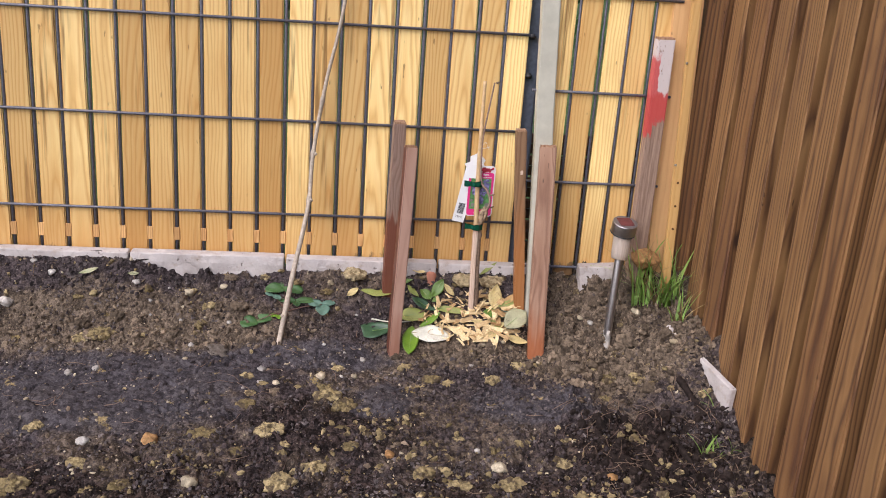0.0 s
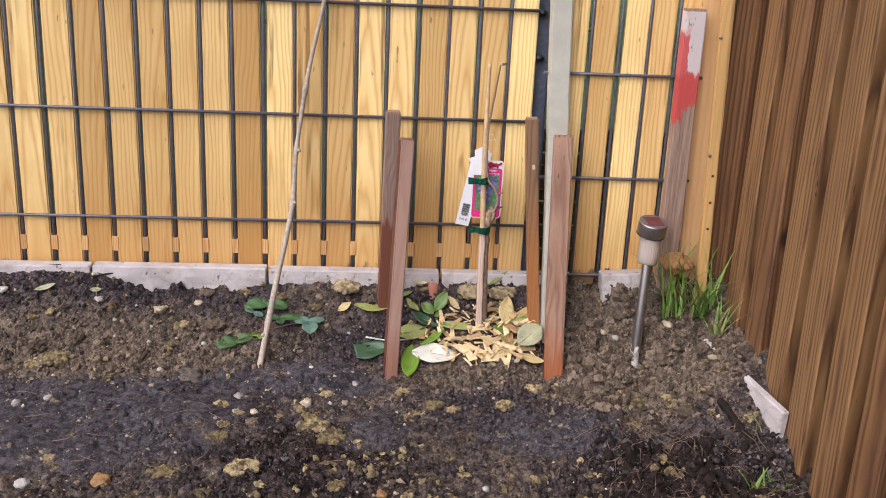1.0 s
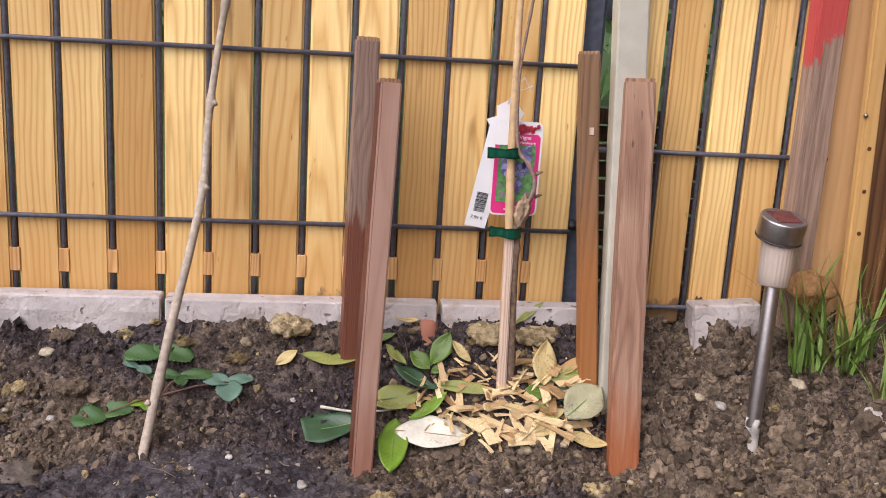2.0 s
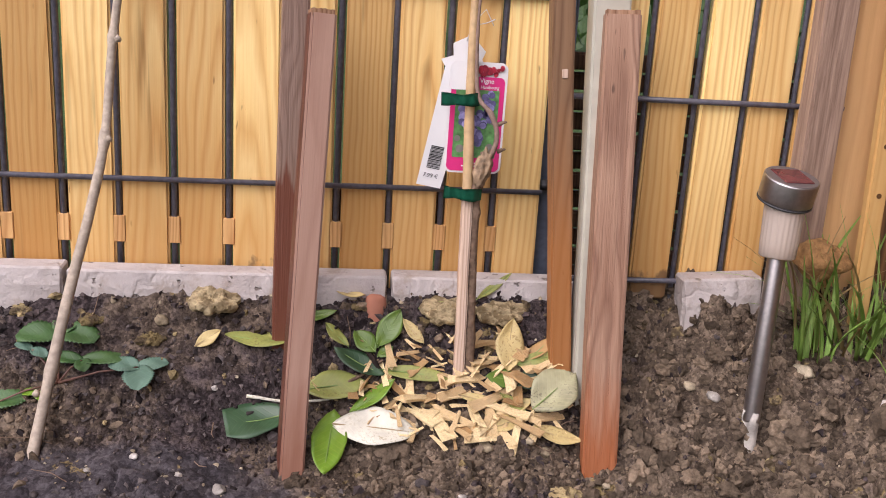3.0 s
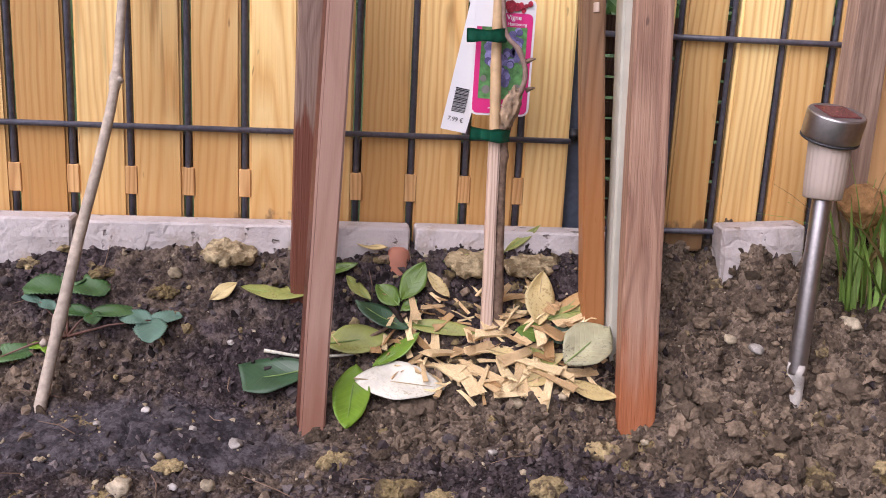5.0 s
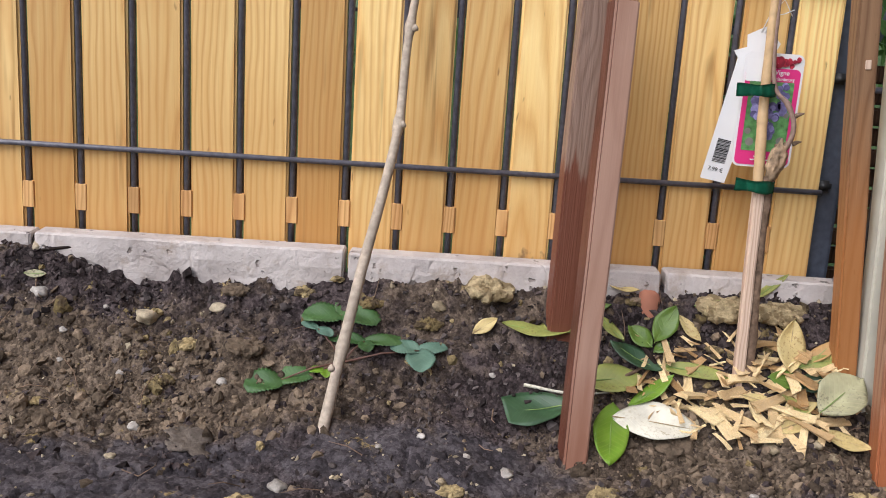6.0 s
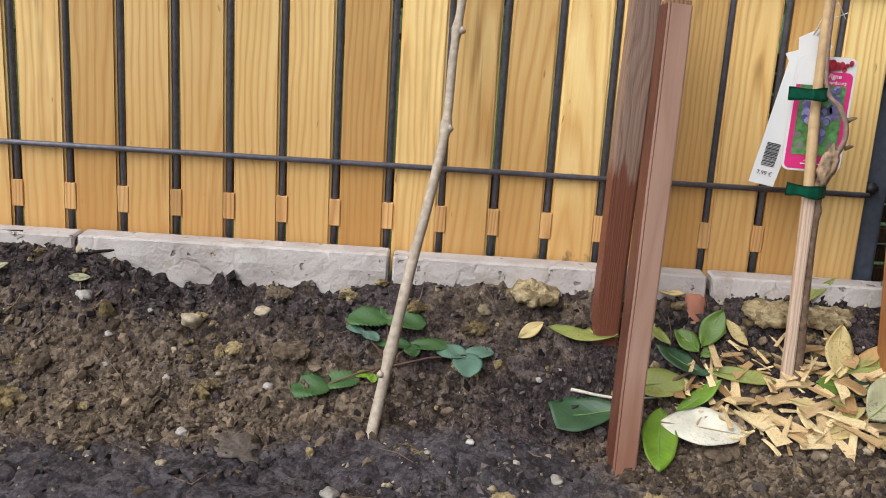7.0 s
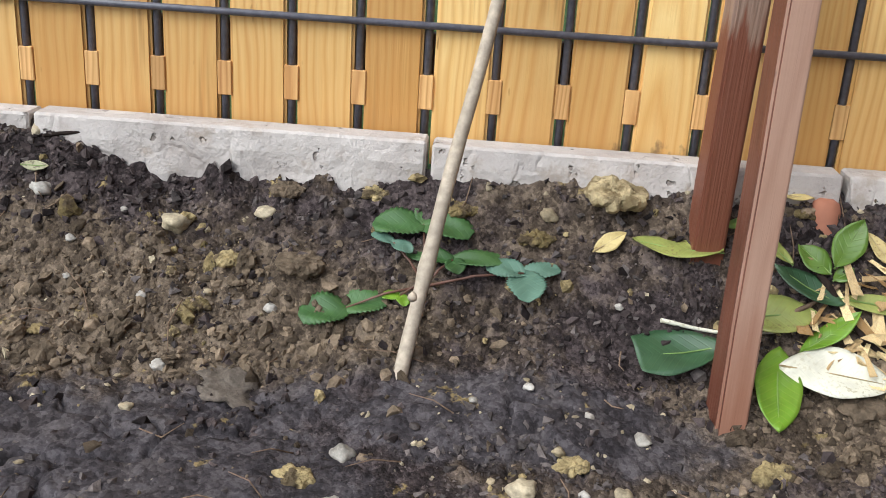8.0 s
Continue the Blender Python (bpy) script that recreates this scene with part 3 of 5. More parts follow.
def sheet(name, xs, ys, material):
    gx, gy = np.meshgrid(xs, ys)
    gz = relief(gx, gy)
    nx, ny = len(xs), len(ys)
    verts = np.stack([gx.ravel(), gy.ravel(), gz.ravel()], 1)
    k = np.arange(nx * ny).reshape(ny, nx)
    quads = np.stack([k[:-1, :-1].ravel(), k[:-1, 1:].ravel(), k[1:, 1:].ravel(), k[1:, :-1].ravel()], 1)
    me = bpy.data.meshes.new(name)
    me.from_pydata(verts.tolist(), [], quads.tolist())
    me.polygons.foreach_set("use_smooth", [True] * len(me.polygons))
    me.materials.append(material)
    return new(name, me)


soil = sheet("soil", np.concatenate([np.arange(-1.4, -0.72, 0.008), np.arange(-0.72, 0.765, 0.0024)]), np.concatenate([np.arange(1.0, 1.5, 0.008), np.arange(1.5, 1.88, 0.0034), np.arange(1.88, 2.178, 0.0022)]), soil_mat)
tagged(soil, "dark crumbly dug garden soil with clay lumps", "soil", kind="structure")

grass_ground = plain("lawn", (0.085, 0.135, 0.045), 0.9, 0.0, 0.5, 90, 0.8, 0.02)
lawn = bmesh.new()
bmesh.ops.create_grid(lawn, x_segments=60, y_segments=60, size=60.0)
ground = part("ground", lawn, grass_ground, None, "green lawn round the garden bed")
ground.location = (0, 0, -0.16)
tagged(ground, kind="structure", category="lawn")

# ---- fence ----
WIRE_Y, PITCH, X0 = 2.2, 0.055, 0.2


def slat_mesh(width, height, seed):
    bm = box(width, 0.013, height, bevel=0.0025, segments=2, cuts=5)
    jitter(bm, 0.0012, 6.0, seed)
    return smooth(bm, False)


def fence_panel(first, last, x0, z_rows, slat_bottom, top, label, slat=0.0465, wire_r=0.0033, at_y=WIRE_Y, pitch=PITCH):
    panel = thing("wire_fence", pose(x0 + pitch * first, at_y, 0), label, "fence")
    width = pitch * (last - first)
    wire = tube([(0, 0, z_rows[0] - 0.20), (0, 0, top)], wire_r, 8)
    vertical = part("vertical_wire", wire, wire_metal, panel)
    vertical.matrix_local = pose(0, 0.0084, 0)
    for k in range(1, last - first + 1):
        shared("vertical_wire", vertical.data, panel, pose(pitch * k, 0.0084, 0))
    bar = part("horizontal_wire", tube([(-0.03, 0, 0), (width + 0.05, 0, 0)], 0.0029, 8), wire_metal, panel)
    bar.matrix_local = pose(0, 0, z_rows[0])
    for z in z_rows[1:]:
        shared("horizontal_wire", bar.data, panel, pose(0, 0, z))
    rng = random.Random(first * 7 + 3)
    meshes = []
    for s in range(4):
        me = bpy.data.meshes.new("slat")
        bm = slat_mesh(slat, top - slat_bottom + 0.02, s)
        bm.to_mesh(me)
        bm.free()
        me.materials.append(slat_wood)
        meshes.append(me)
    for k in range(0, last - first + 1):
        lean = rng.uniform(-0.2, 0.2)
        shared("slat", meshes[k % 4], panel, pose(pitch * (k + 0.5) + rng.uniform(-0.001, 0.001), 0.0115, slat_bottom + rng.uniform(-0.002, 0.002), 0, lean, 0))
    return panel


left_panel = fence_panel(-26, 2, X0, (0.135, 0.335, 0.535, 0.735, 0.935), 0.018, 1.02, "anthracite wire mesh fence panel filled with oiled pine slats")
block = part("spacer", box(0.0115, 0.006, 0.028, bevel=0.0006, segments=1), spacer_wood, left_panel)
block.matrix_local = pose(0, 0.0076, 0.067)
for k in range(1, 29):
    shared("spacer", block.data, left_panel, pose(PITCH * k, 0.0076, 0.067))
part("rail", box(PITCH * 29.5, 0.014, 0.058, at=(PITCH * 14.3, 0.028, 0.068), bevel=0.001), screen_wood, left_panel, "dark wooden rail behind the slats")
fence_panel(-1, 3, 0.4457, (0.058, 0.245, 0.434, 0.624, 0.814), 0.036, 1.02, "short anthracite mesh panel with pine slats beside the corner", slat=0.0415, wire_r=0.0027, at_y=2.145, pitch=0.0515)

post = thing("fence_post", pose(0.372, 2.245, -0.14), "anthracite metal fence post with black clips", "post")
part("shaft", box(0.032, 0.05, 1.3, bevel=0.004), post_metal, post)

# stone edging under the fence
def edging_mesh(length, seed, deep=0.028):
    bm = box(length, deep, 0.24, bevel=0.002, segments=1)
    face = [f for f in bm.faces if f.normal.y < -0.9]
    bmesh.ops.subdivide_edges(bm, edges=list({e for f in face for e in f.edges}), cuts=14, use_grid_fill=True)
    for v in bm.verts:
        if v.co.y < 0.0005 - deep / 2 and 0.002 < v.co.z < 0.236:
            v.co.y += -0.002 + 0.005 * noise.noise(v.co * 22 + Vector((seed * 5, 0, 0)))
    return smooth(bm, False)


for k, (x0, x1, tilt, drop) in enumerate(((-1.40, -1.08, 0, 0), (-1.08, -0.762, 0.2, 0.001), (-0.762, -0.442, 0, 0.0), (-0.442, -0.1225, 0, 0.001), (-0.1225, 0.2005, 0.1, -0.001), (0.2005, 0.52, 0.4, -0.002))):
    plate = part("edging_stone", edging_mesh(x1 - x0 - 0.004, k), stone_plate, None, "pale cast stone edging plate set below the wooden fence")
    plate.matrix_world = pose(0.5 * (x0 + x1), 2.181, 0.049 - 0.24 + drop, 0, tilt, 0)
    tagged(plate, category="edging", group="edging stones under the fence")
last_plate = part("edging_stone", edging_mesh(0.084, 9), stone_plate, None, "pale cast stone edging plate set askew in the corner")
last_plate.matrix_world = pose(0.511 + 0.042, 2.133, 0.070 - 0.24, 0, -3.2, 0)
tagged(last_plate, category="edging", group="edging stones under the fence")

# ---- right-hand fence ----
side = thing("batten_fence", pose(0.735, 2.175, -0.16), "brown treated timber fence of deep upright battens", "fence")
part("backing", box(0.012, 2.68, 1.5, at=(0.085, -1.26, 0)), treated_wood, side)


def batten_mesh(seed):
    """A rhombic batten with eased front arrises."""
    bm = box(0.080, 0.068, 1.5, cuts=8)
    for v in bm.verts:
        if v.co.x > 0:
            v.co.y += 0.016
    front = [e for e in bm.edges if e.verts[0].co.x < -0.039 and e.verts[1].co.x < -0.039 and abs(e.verts[0].co.y - e.verts[1].co.y) < 0.001]
    bmesh.ops.bevel(bm, geom=front, offset=0.004, segments=3, affect="EDGES")
    return smooth(jitter(bm, 0.0014, 5, seed), False)


for s in range(3):
    bat = part("batten", batten_mesh(s), treated_wood, side)
    bat.matrix_local = pose(0.038, 0.100 - 0.1045 * s, 0)
    for k in range(s + 3, 24, 3):
        shared("batten", bat.data, side, pose(0.038, 0.100 - 0.1045 * k, 0, 0, 0, 0.5 * (k % 2)))
# Added filler: a brown face set forward so the corner gap isn't black.
part("cover_strip", box(0.036, 0.012, 1.5, at=(-0.018, -0.024, 0), bevel=0.001, cuts=3), treated_wood, side)
side_plate = part("edging_stone", edging_mesh(0.250, 21, 0.013), stone_plate, None, "pale cast stone edging plate beside the batten fence")
side_plate.matrix_world = pose(0.695, 1.914, -0.264, 0, 5.0, -78)
tagged(side_plate, category="edging", group="edging stones under the fence")

# ---- stakes ----
def upright(base, top, turn=0.0):
    """The pose of a thing that stands from base towards top."""
    base, top = Vector(base), Vector(top)
    d = (top - base).normalized()
    xx = (Vector((1, 0, 0)) - d * d.x).normalized()
    yy = d.cross(xx)
    return Matrix.Translation(base) @ Matrix((xx, yy, d)).transposed().to_4x4() @ pose(0, 0, 0, 0, 0, turn)


def beam(name, base, top, size, material, label, group="", buried=0.08, seed=0, category="stake", turn=0.0, end=True, dark_side=None):
    """A sawn stake with worn edges and a rough cut end."""
    length = (Vector(top) - Vector(base)).length
    ob = thing(name, upright(base, top, turn), label, category, group)
    bm = box(size[0], size[1], length + buried, at=(0, 0, -buried), bevel=0.0022, segments=2, cuts=12)
    bm.normal_update()
    # The face towards local -x takes the second, darker material.
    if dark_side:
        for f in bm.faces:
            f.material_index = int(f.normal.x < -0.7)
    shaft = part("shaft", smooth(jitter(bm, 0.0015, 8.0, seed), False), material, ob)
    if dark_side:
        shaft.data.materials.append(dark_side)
    if end:
        cap = bmesh.new()
        bmesh.ops.create_grid(cap, x_segments=9, y_segments=9, size=0.5)
        for v in cap.verts:
            rough = 0.0012 * noise.noise(Vector((v.co.x * 9, v.co.y * 9, seed)))
            v.co = Vector((v.co.x * (size[0] - 0.003), v.co.y * (size[1] - 0.003), length + 0.0015 + rough))
        edge = bmesh.ops.extrude_edge_only(cap, edges=[e for e in cap.edges if e.is_boundary])
        bmesh.ops.translate(cap, vec=(0, 0, -0.006), verts=[v for v in edge["geom"] if isinstance(v, bmesh.types.BMVert)])
        part("cut_end", cap, end_wood, ob, "rough pale sawn end")
    return ob


ring = "stakes round the vine"
beam("stake", (0.1065, 2.040, -0.115), (0.1250, 2.120, 0.313), (0.0235, 0.0235), pale_stake, "square pale brown stake with one dark reddish face", ring, seed=1, turn=12, dark_side=red_stake)
beam("stake", (0.4060, 2.050, -0.104), (0.4025, 2.120, 0.327), (0.034, 0.030), stake_wood, "thick reddish brown stake with wavy grain", ring, seed=2, turn=-6)
beam("stake", (0.096, 2.143, -0.018), (0.1018, 2.143, 0.356), (0.025, 0.025), half_grey, "brown stake half grey above standing near the edging", ring, seed=3, turn=6)
orange = beam("stake", (0.3735, 2.117, -0.010), (0.3465, 2.132, 0.354), (0.0215, 0.0215), orange_stake, "smooth orange brown stake near the fence post", ring, seed=4, turn=0)
mark = part("chip_mark", box(0.0055, 0.0012, 0.0085, bevel=0.0004, segments=1), stick_mat, orange, "small pale chip in the surface")
mark.matrix_local = pose(0.001, -0.0112, 0.275)
beam("pole", (0.406, 2.108, -0.035), (0.3765, 2.168, 0.85), (0.036, 0.026), pole_paint, "cream painted wooden pole leaning on the fence", category="pole", seed=5, end=False)
beam("painted_stake", (0.6210, 2.132, -0.02), (0.6180, 2.132, 0.553), (0.036, 0.024), grey_wood, "old grey stake with flaking red and white paint", seed=6, turn=4)
beam("corner_board", (0.686, 2.155, -0.05), (0.648, 2.155, 0.98), (0.062, 0.018), board_wood, "smooth brown board standing in the fence corner", category="board", seed=7, end=False)
strip = beam("corner_strip", (0.691, 2.115, -0.040), (0.651, 2.115, 0.98), (0.0195, 0.012), strip_wood, "light wooden strip with drilled screw holes", category="strip", seed=8, end=False)
bore = bmesh.new()
bmesh.ops.create_cone(bore, cap_ends=True, segments=12, radius1=0.0026, radius2=0.0026, depth=0.002)
bore_mesh = bpy.data.meshes.new("screw_hole")
bore.to_mesh(bore_mesh)
bore.free()
bore_mesh.materials.append(hole_mat)
for z in (0.204, 0.254, 0.304):
    shared("screw_hole", bore_mesh, strip, pose(0.001, -0.0058, z, 90, 0, 0))
for z in (0.342, 0.55, 0.675):
    screw = bmesh.new()
    bmesh.ops.create_uvsphere(screw, u_segments=10, v_segments=6, radius=0.0028)
    sc = part("screw", smooth(screw), screw_mat, strip)
    sc.matrix_local = pose(-0.008, -0.0066, z)

# ---- clips on the post ----
for z in (0.525, 0.445, 0.245, 0.135):
    clip = part("clip", smooth(box(0.016, 0.012, 0.011, bevel=0.003), True), dark_rubber, post)
    clip.matrix_local = pose(-0.006, -0.031, z + 0.14)

# ---- dry cane ----
def knotty(points, radius, nodes, sides=10, bulge=0.4):
    """A stem that thickens at its nodes."""
    pts, radii = [], []
    pts3 = [Vector(p) for p in points]
    for i in range(len(pts3) - 1):
        for k in range(12):
            f = k / 12
            a, b, c, d = pts3[max(i - 1, 0)], pts3[i], pts3[i + 1], pts3[min(i + 2, len(pts3) - 1)]
            p = 0.5 * ((2 * b) + (c - a) * f + (2 * a - 5 * b + 4 * c - d) * f * f + (3 * b - a - 3 * c + d) * f**3)
            pts.append(p)
            near = min(abs(p.z - z) for z in nodes) if nodes else 1
            t = (i + f) / (len(pts3) - 1)
            radii.append(radius * (1.0 - 0.45 * t) * (1 + bulge * math.exp(-((near / 0.005) ** 2))) * (1 + 0.05 * noise.noise(p * 60)))
    return tube(pts, radii, sides)


cane = thing("dry_cane", pose(-0.123, 2.050, -0.076), "long dry grey cane leaning against the fence", "cane")
off = Vector((0.123, -2.050, 0.076))
line = [Vector(p) + off for p in ((-0.128, 2.038, -0.106), (-0.123, 2.050, -0.076), (-0.102, 2.098, 0.042), (-0.086, 2.128, 0.118), (-0.0745, 2.150, 0.187), (-0.0696, 2.176, 0.276), (-0.048, 2.183, 0.42), (-0.019, 2.188, 0.56), (0.012, 2.190, 0.80))]
part("stem", knotty(line, 0.0058, [0.26, 0.351, 0.06, 0.46]), cane_bark, cane)
for z, side_x in ((0.26, 0.004), (0.351, 0.005), (0.045, 0.003)):
    bud = bmesh.new()
    bmesh.ops.create_icosphere(bud, subdivisions=2, radius=0.0036)
    near = min(line, key=lambda p: abs(p.z - z))
    b = part("bud", smooth(jitter(bud, 0.0012, 300, 1)), cane_bark, cane)
    b.matrix_local = pose(near.x + side_x, near.y - 0.004, z)

# ---- the tied vine ----
vine = thing("young_vine", pose(0.272, 2.104, -0.058), "young grafted vine tied to a bamboo cane with green tape", "vine")
voff = Vector((-0.274, -2.09, 0.05))
bam = [Vector(p) + voff for p in ((0.273, 2.104, 0.10), (0.2715, 2.108, 0.16), (0.2695, 2.118, 0.2423), (0.2685, 2.122, 0.345), (0.269, 2.13, 0.46))]
part("bamboo_cane", knotty(bam, 0.0060, [0.27, 0.40], 12, 0.12), bamboo_mat, vine)
stick = part("support_stick", smooth(jitter(box(0.0105, 0.009, 0.255, at=(0, 0, -0.01), bevel=0.002, cuts=8), 0.001, 20, 3), False), stick_mat, vine, "pale split stick at the foot of the vine")
stick.matrix_local = upright((-0.001, -0.002, -0.035), (-0.0035, 0.010, 0.20))
part("trunk", knotty([Vector(p) + voff for p in ((0.284, 2.092, -0.06), (0.281, 2.098, 0.04), (0.279, 2.102, 0.13), (0.280, 2.103, 0.165), (0.284, 2.103, 0.185), (0.2835, 2.1035, 0.2))], 0.0056, [0.06, 0.19, 0.215, 0.235]), vine_bark, vine, "dark knobbly vine trunk")
part("shoot", knotty([Vector(p) + voff for p in ((0.283, 2.103, 0.185), (0.292, 2.10, 0.200), (0.2945, 2.10, 0.218), (0.288, 2.104, 0.236), (0.277, 2.110, 0.249), (0.2735, 2.116, 0.275), (0.2725, 2.120, 0.335), (0.281, 2.127, 0.40), (0.289, 2.13, 0.455))], 0.0027, [0.285, 0.36, 0.45], 9, 0.25), shoot_bark, vine, "thin reddish bare shoot")
knob = bmesh.new()
bmesh.ops.create_icosphere(knob, subdivisions=4, radius=0.5)
for v in knob.verts:
    p = v.co.copy()
    v.co *= 1 + 0.35 * noise.noise(p * 4.2) + 0.16 * noise.noise(p * 11)
    v.co = Vector((v.co.x * 0.016 + 0.005 * v.co.z, v.co.y * 0.012, v.co.z * 0.036))
nub = part("graft_knob", smooth(knob), knob_bark, vine, "pale knobbly graft with peeling bark")
nub.matrix_local = pose(0.2835 - 0.274, 2.100 - 2.09, 0.184 + 0.05)
for x, z in ((0.3005, 0.200), (0.2995, 0.226), (0.292, 0.456)):
    spur = part("spur", tube([(0, 0, 0), (0.004, -0.001, 0.002), (0.008, -0.001, 0.003)], [0.0025, 0.0018, 0.0007], 7), vine_bark, vine)
    spur.matrix_local = pose(x - 0.274 - 0.004, 2.103 - 2.09, z + 0.05)


def tape_band(width, height, seed):
    """A flat tie that runs round the cane and ends in a flag."""
    bm = bmesh.new()
    cols = 24
    rows = []
    for j in range(5):
        row = []
        for i in range(cols + 1):
            f = i / cols
            x = -0.021 + f * width
            bulge = -0.0085 * math.exp(-(((x - 0.002) / 0.011) ** 2)) + 0.0008 * math.sin(f * 19 + seed)
            row.append(bm.verts.new((x, bulge, (j / 4 - 0.5) * height * (1 + 0.12 * math.sin(f * 8 + seed)))))
        rows.append(row)
    for a, b in zip(rows, rows[1:]):
        for i in range(cols):
            bm.faces.new((a[i], a[i + 1], b[i + 1], b[i]))
    bmesh.ops.solidify(bm, geom=bm.faces[:], thickness=0.0008)
    return smooth(bm)


for z, x, y, seed in ((0.2475, 0.262, 2.112, 1), (0.1595, 0.268, 2.098, 2)):
    tie = part("tie_tape", tape_band(0.0365, 0.0115, seed), tape_mat, vine, "shiny green tie tape")
    tie.matrix_local = Matrix.Translation((x - 0.274, y - 2.09, z + 0.05)) @ pose(0, 0, 0, 0, -2 if seed == 1 else 2, 0)

# ---- labels on the vine ----
def outline(points, thickness):
    """A thin card from its outline in x and z, facing -y."""
    bm = bmesh.new()
    face = bm.faces.new([bm.verts.new((x, 0, z)) for x, z in points])
    got = bmesh.ops.extrude_face_region(bm, geom=[face])
    bmesh.ops.translate(bm, vec=(0, thickness, 0), verts=[v for v in got["geom"] if isinstance(v, bmesh.types.BMVert)])
    bmesh.ops.recalc_face_normals(bm, faces=bm.faces)
    return bm


def rounded(w, h, r, cx=0.0, cz=0.0):
    pts = []
    for sx, sz, start in ((1, -1, -90), (1, 1, 0), (-1, 1, 90), (-1, -1, 180)):
        for k in range(7):
            a = radians(start + 15 * k)
            pts.append((cx + sx * (w / 2 - r) + r * math.cos(a), cz + sz * (h / 2 - r) + r * math.sin(a)))
    return pts


def lettering(text, size, material, parent, at, name="lettering", bold=0.0):
    """Flat words in the built-in font, as a mesh that faces -y."""
    data = bpy.data.curves.new(name, "FONT")
    data.body, data.size, data.align_x, data.align_y, data.offset = text, size, "CENTER", "CENTER", bold
    temp = new("temp", data)
    me = bpy.data.meshes.new_from_object(temp.evaluated_get(bpy.context.evaluated_depsgraph_get()))
    bpy.data.objects.remove(temp)
    bpy.data.curves.remove(data)
    me.materials.clear()
    me.materials.append(material)
    ob = new(name, me)
    ob.parent = parent
    ob.matrix_local = Matrix.Translation(at) @ pose(0, 0, 0, 90, 0, 0)
    return ob


def discs(places, material, parent, name, lift):
    """Printed round fruit: thin flat discs that overlap."""
    bm = bmesh.new()
    for n_, (x, z, r) in enumerate(places):
        ring_ = [bm.verts.new((x + r * math.cos(a), -lift - 0.00004 * n_, z + r * math.sin(a))) for a in (2 * math.pi * k / 12 for k in range(12))]
        bm.faces.new(ring_[::1])
    bmesh.ops.recalc_face_normals(bm, faces=bm.faces)
    return part(name, bm, material, parent)


card = thing("plant_label", pose(0.2755, 2.141, 0.2195, 0, 0.5, 0), "white edged pink plant label with printed blue grapes", "label")
part("card", outline(rounded(0.056, 0.108, 0.007), 0.0009), card_white, card)
pink = part("pink_frame", outline(rounded(0.0515, 0.092, 0.005, 0.0, -0.006), 0.0004), card_pink, card)
pink.location.y = -0.0005
photo = part("photo", outline(rounded(0.042, 0.066, 0.001, 0.0, -0.0055), 0.0003), print_green, card)
photo.location.y = -0.0009
rng = random.Random(5)
grapes = []
for cx, cz, n_, w in ((0.001, -0.009, 30, 0.0085), (0.012, 0.012, 14, 0.0055), (-0.012, 0.000, 16, 0.006)):
    for k in range(n_):
        f = k / n_
        grapes.append((cx + rng.uniform(-w, w) * (1.1 - 0.8 * f), cz + 0.013 - 0.028 * f + rng.uniform(-0.002, 0.002), rng.uniform(0.0029, 0.0040)))
for first_, last_ in ((0, 26), (26, 40), (40, 56)):
    discs(grapes[first_:last_], grape_print, card, "fruit_print", 0.0013)
berries = [(rng.uniform(-0.002, 0.023), 0.0458 + rng.uniform(-0.0040, 0.0040), rng.uniform(0.0016, 0.0026)) for _ in range(40)]
discs(berries, berry_print, card, "berry_cluster", 0.0007)
for x, z, r in ((-0.014, -0.030, 0.004), (-0.017, -0.020, 0.003), (0.015, -0.028, 0.004), (0.017, -0.003, 0.003)):
    discs([(x, z, r)], print_grey, card, "printed_shadow", 0.0011)
lettering("Vigne", 0.0062, card_white, card, (0.008, -0.0012, 0.0362), bold=0.00008)
lettering("Muscat de Hambourg", 0.0042, card_white, card, (0.002, -0.0012, 0.0303), bold=0.00005)
for z, w in ((-0.0445, 0.012), (-0.0475, 0.018)):
    bar = part("small_print", box(w, 0.0002, 0.0012), card_white, card)
    bar.matrix_local = pose(-0.002, -0.0012, z)
code = part("code_panel", outline(rounded(0.019, 0.021, 0.001), 0.0003), card_white, card)
code.matrix_local = pose(-0.0165, -0.0014, 0.0375)

ticket = thing("price_label", pose(0.2490, 2.154, 0.221, 0, 10.0, 0), "long white plastic price label with barcode", "label")
shape = [(-0.014, -0.0745), (0.0105, -0.0745), (0.0185, 0.044), (0.0275, 0.050), (0.021, 0.058), (0.023, 0.066), (0.006, 0.079), (-0.010, 0.067), (-0.007, 0.056), (-0.018, 0.050), (-0.0125, 0.044)]
part("strip", outline(shape, 0.0008), card_white, ticket)
rng = random.Random(11)
z = -0.056
while z < -0.034:
    h = rng.choice((0.0004, 0.0006, 0.0010))
    line_ = part("barcode_bar", box(0.013, 0.0002, h), print_black, ticket)
    line_.matrix_local = pose(-0.0015, -0.0005, z)
    z += h + rng.choice((0.0005, 0.0008))
lettering("7.99 €", 0.0058, print_black, ticket, (-0.002, -0.0006, -0.0635))
for k in range(2):
    loop = part("string", tube([(0.002 + 0.003 * k, 0, 0.072), (0.004 + 0.006 * k, -0.004, 0.09), (0.012 + 0.004 * k, -0.008, 0.105 - 0.012 * k), (0.022, -0.012, 0.092 + 0.006 * k)], 0.0005, 5), card_white, ticket)

# ---- solar lamp ----
lamp = thing("solar_lamp", upright((0.5515, 2.038, -0.089), (0.5665, 2.068, 0.176)), "steel solar garden lamp with frosted shade on a muddy spike", "lamp")


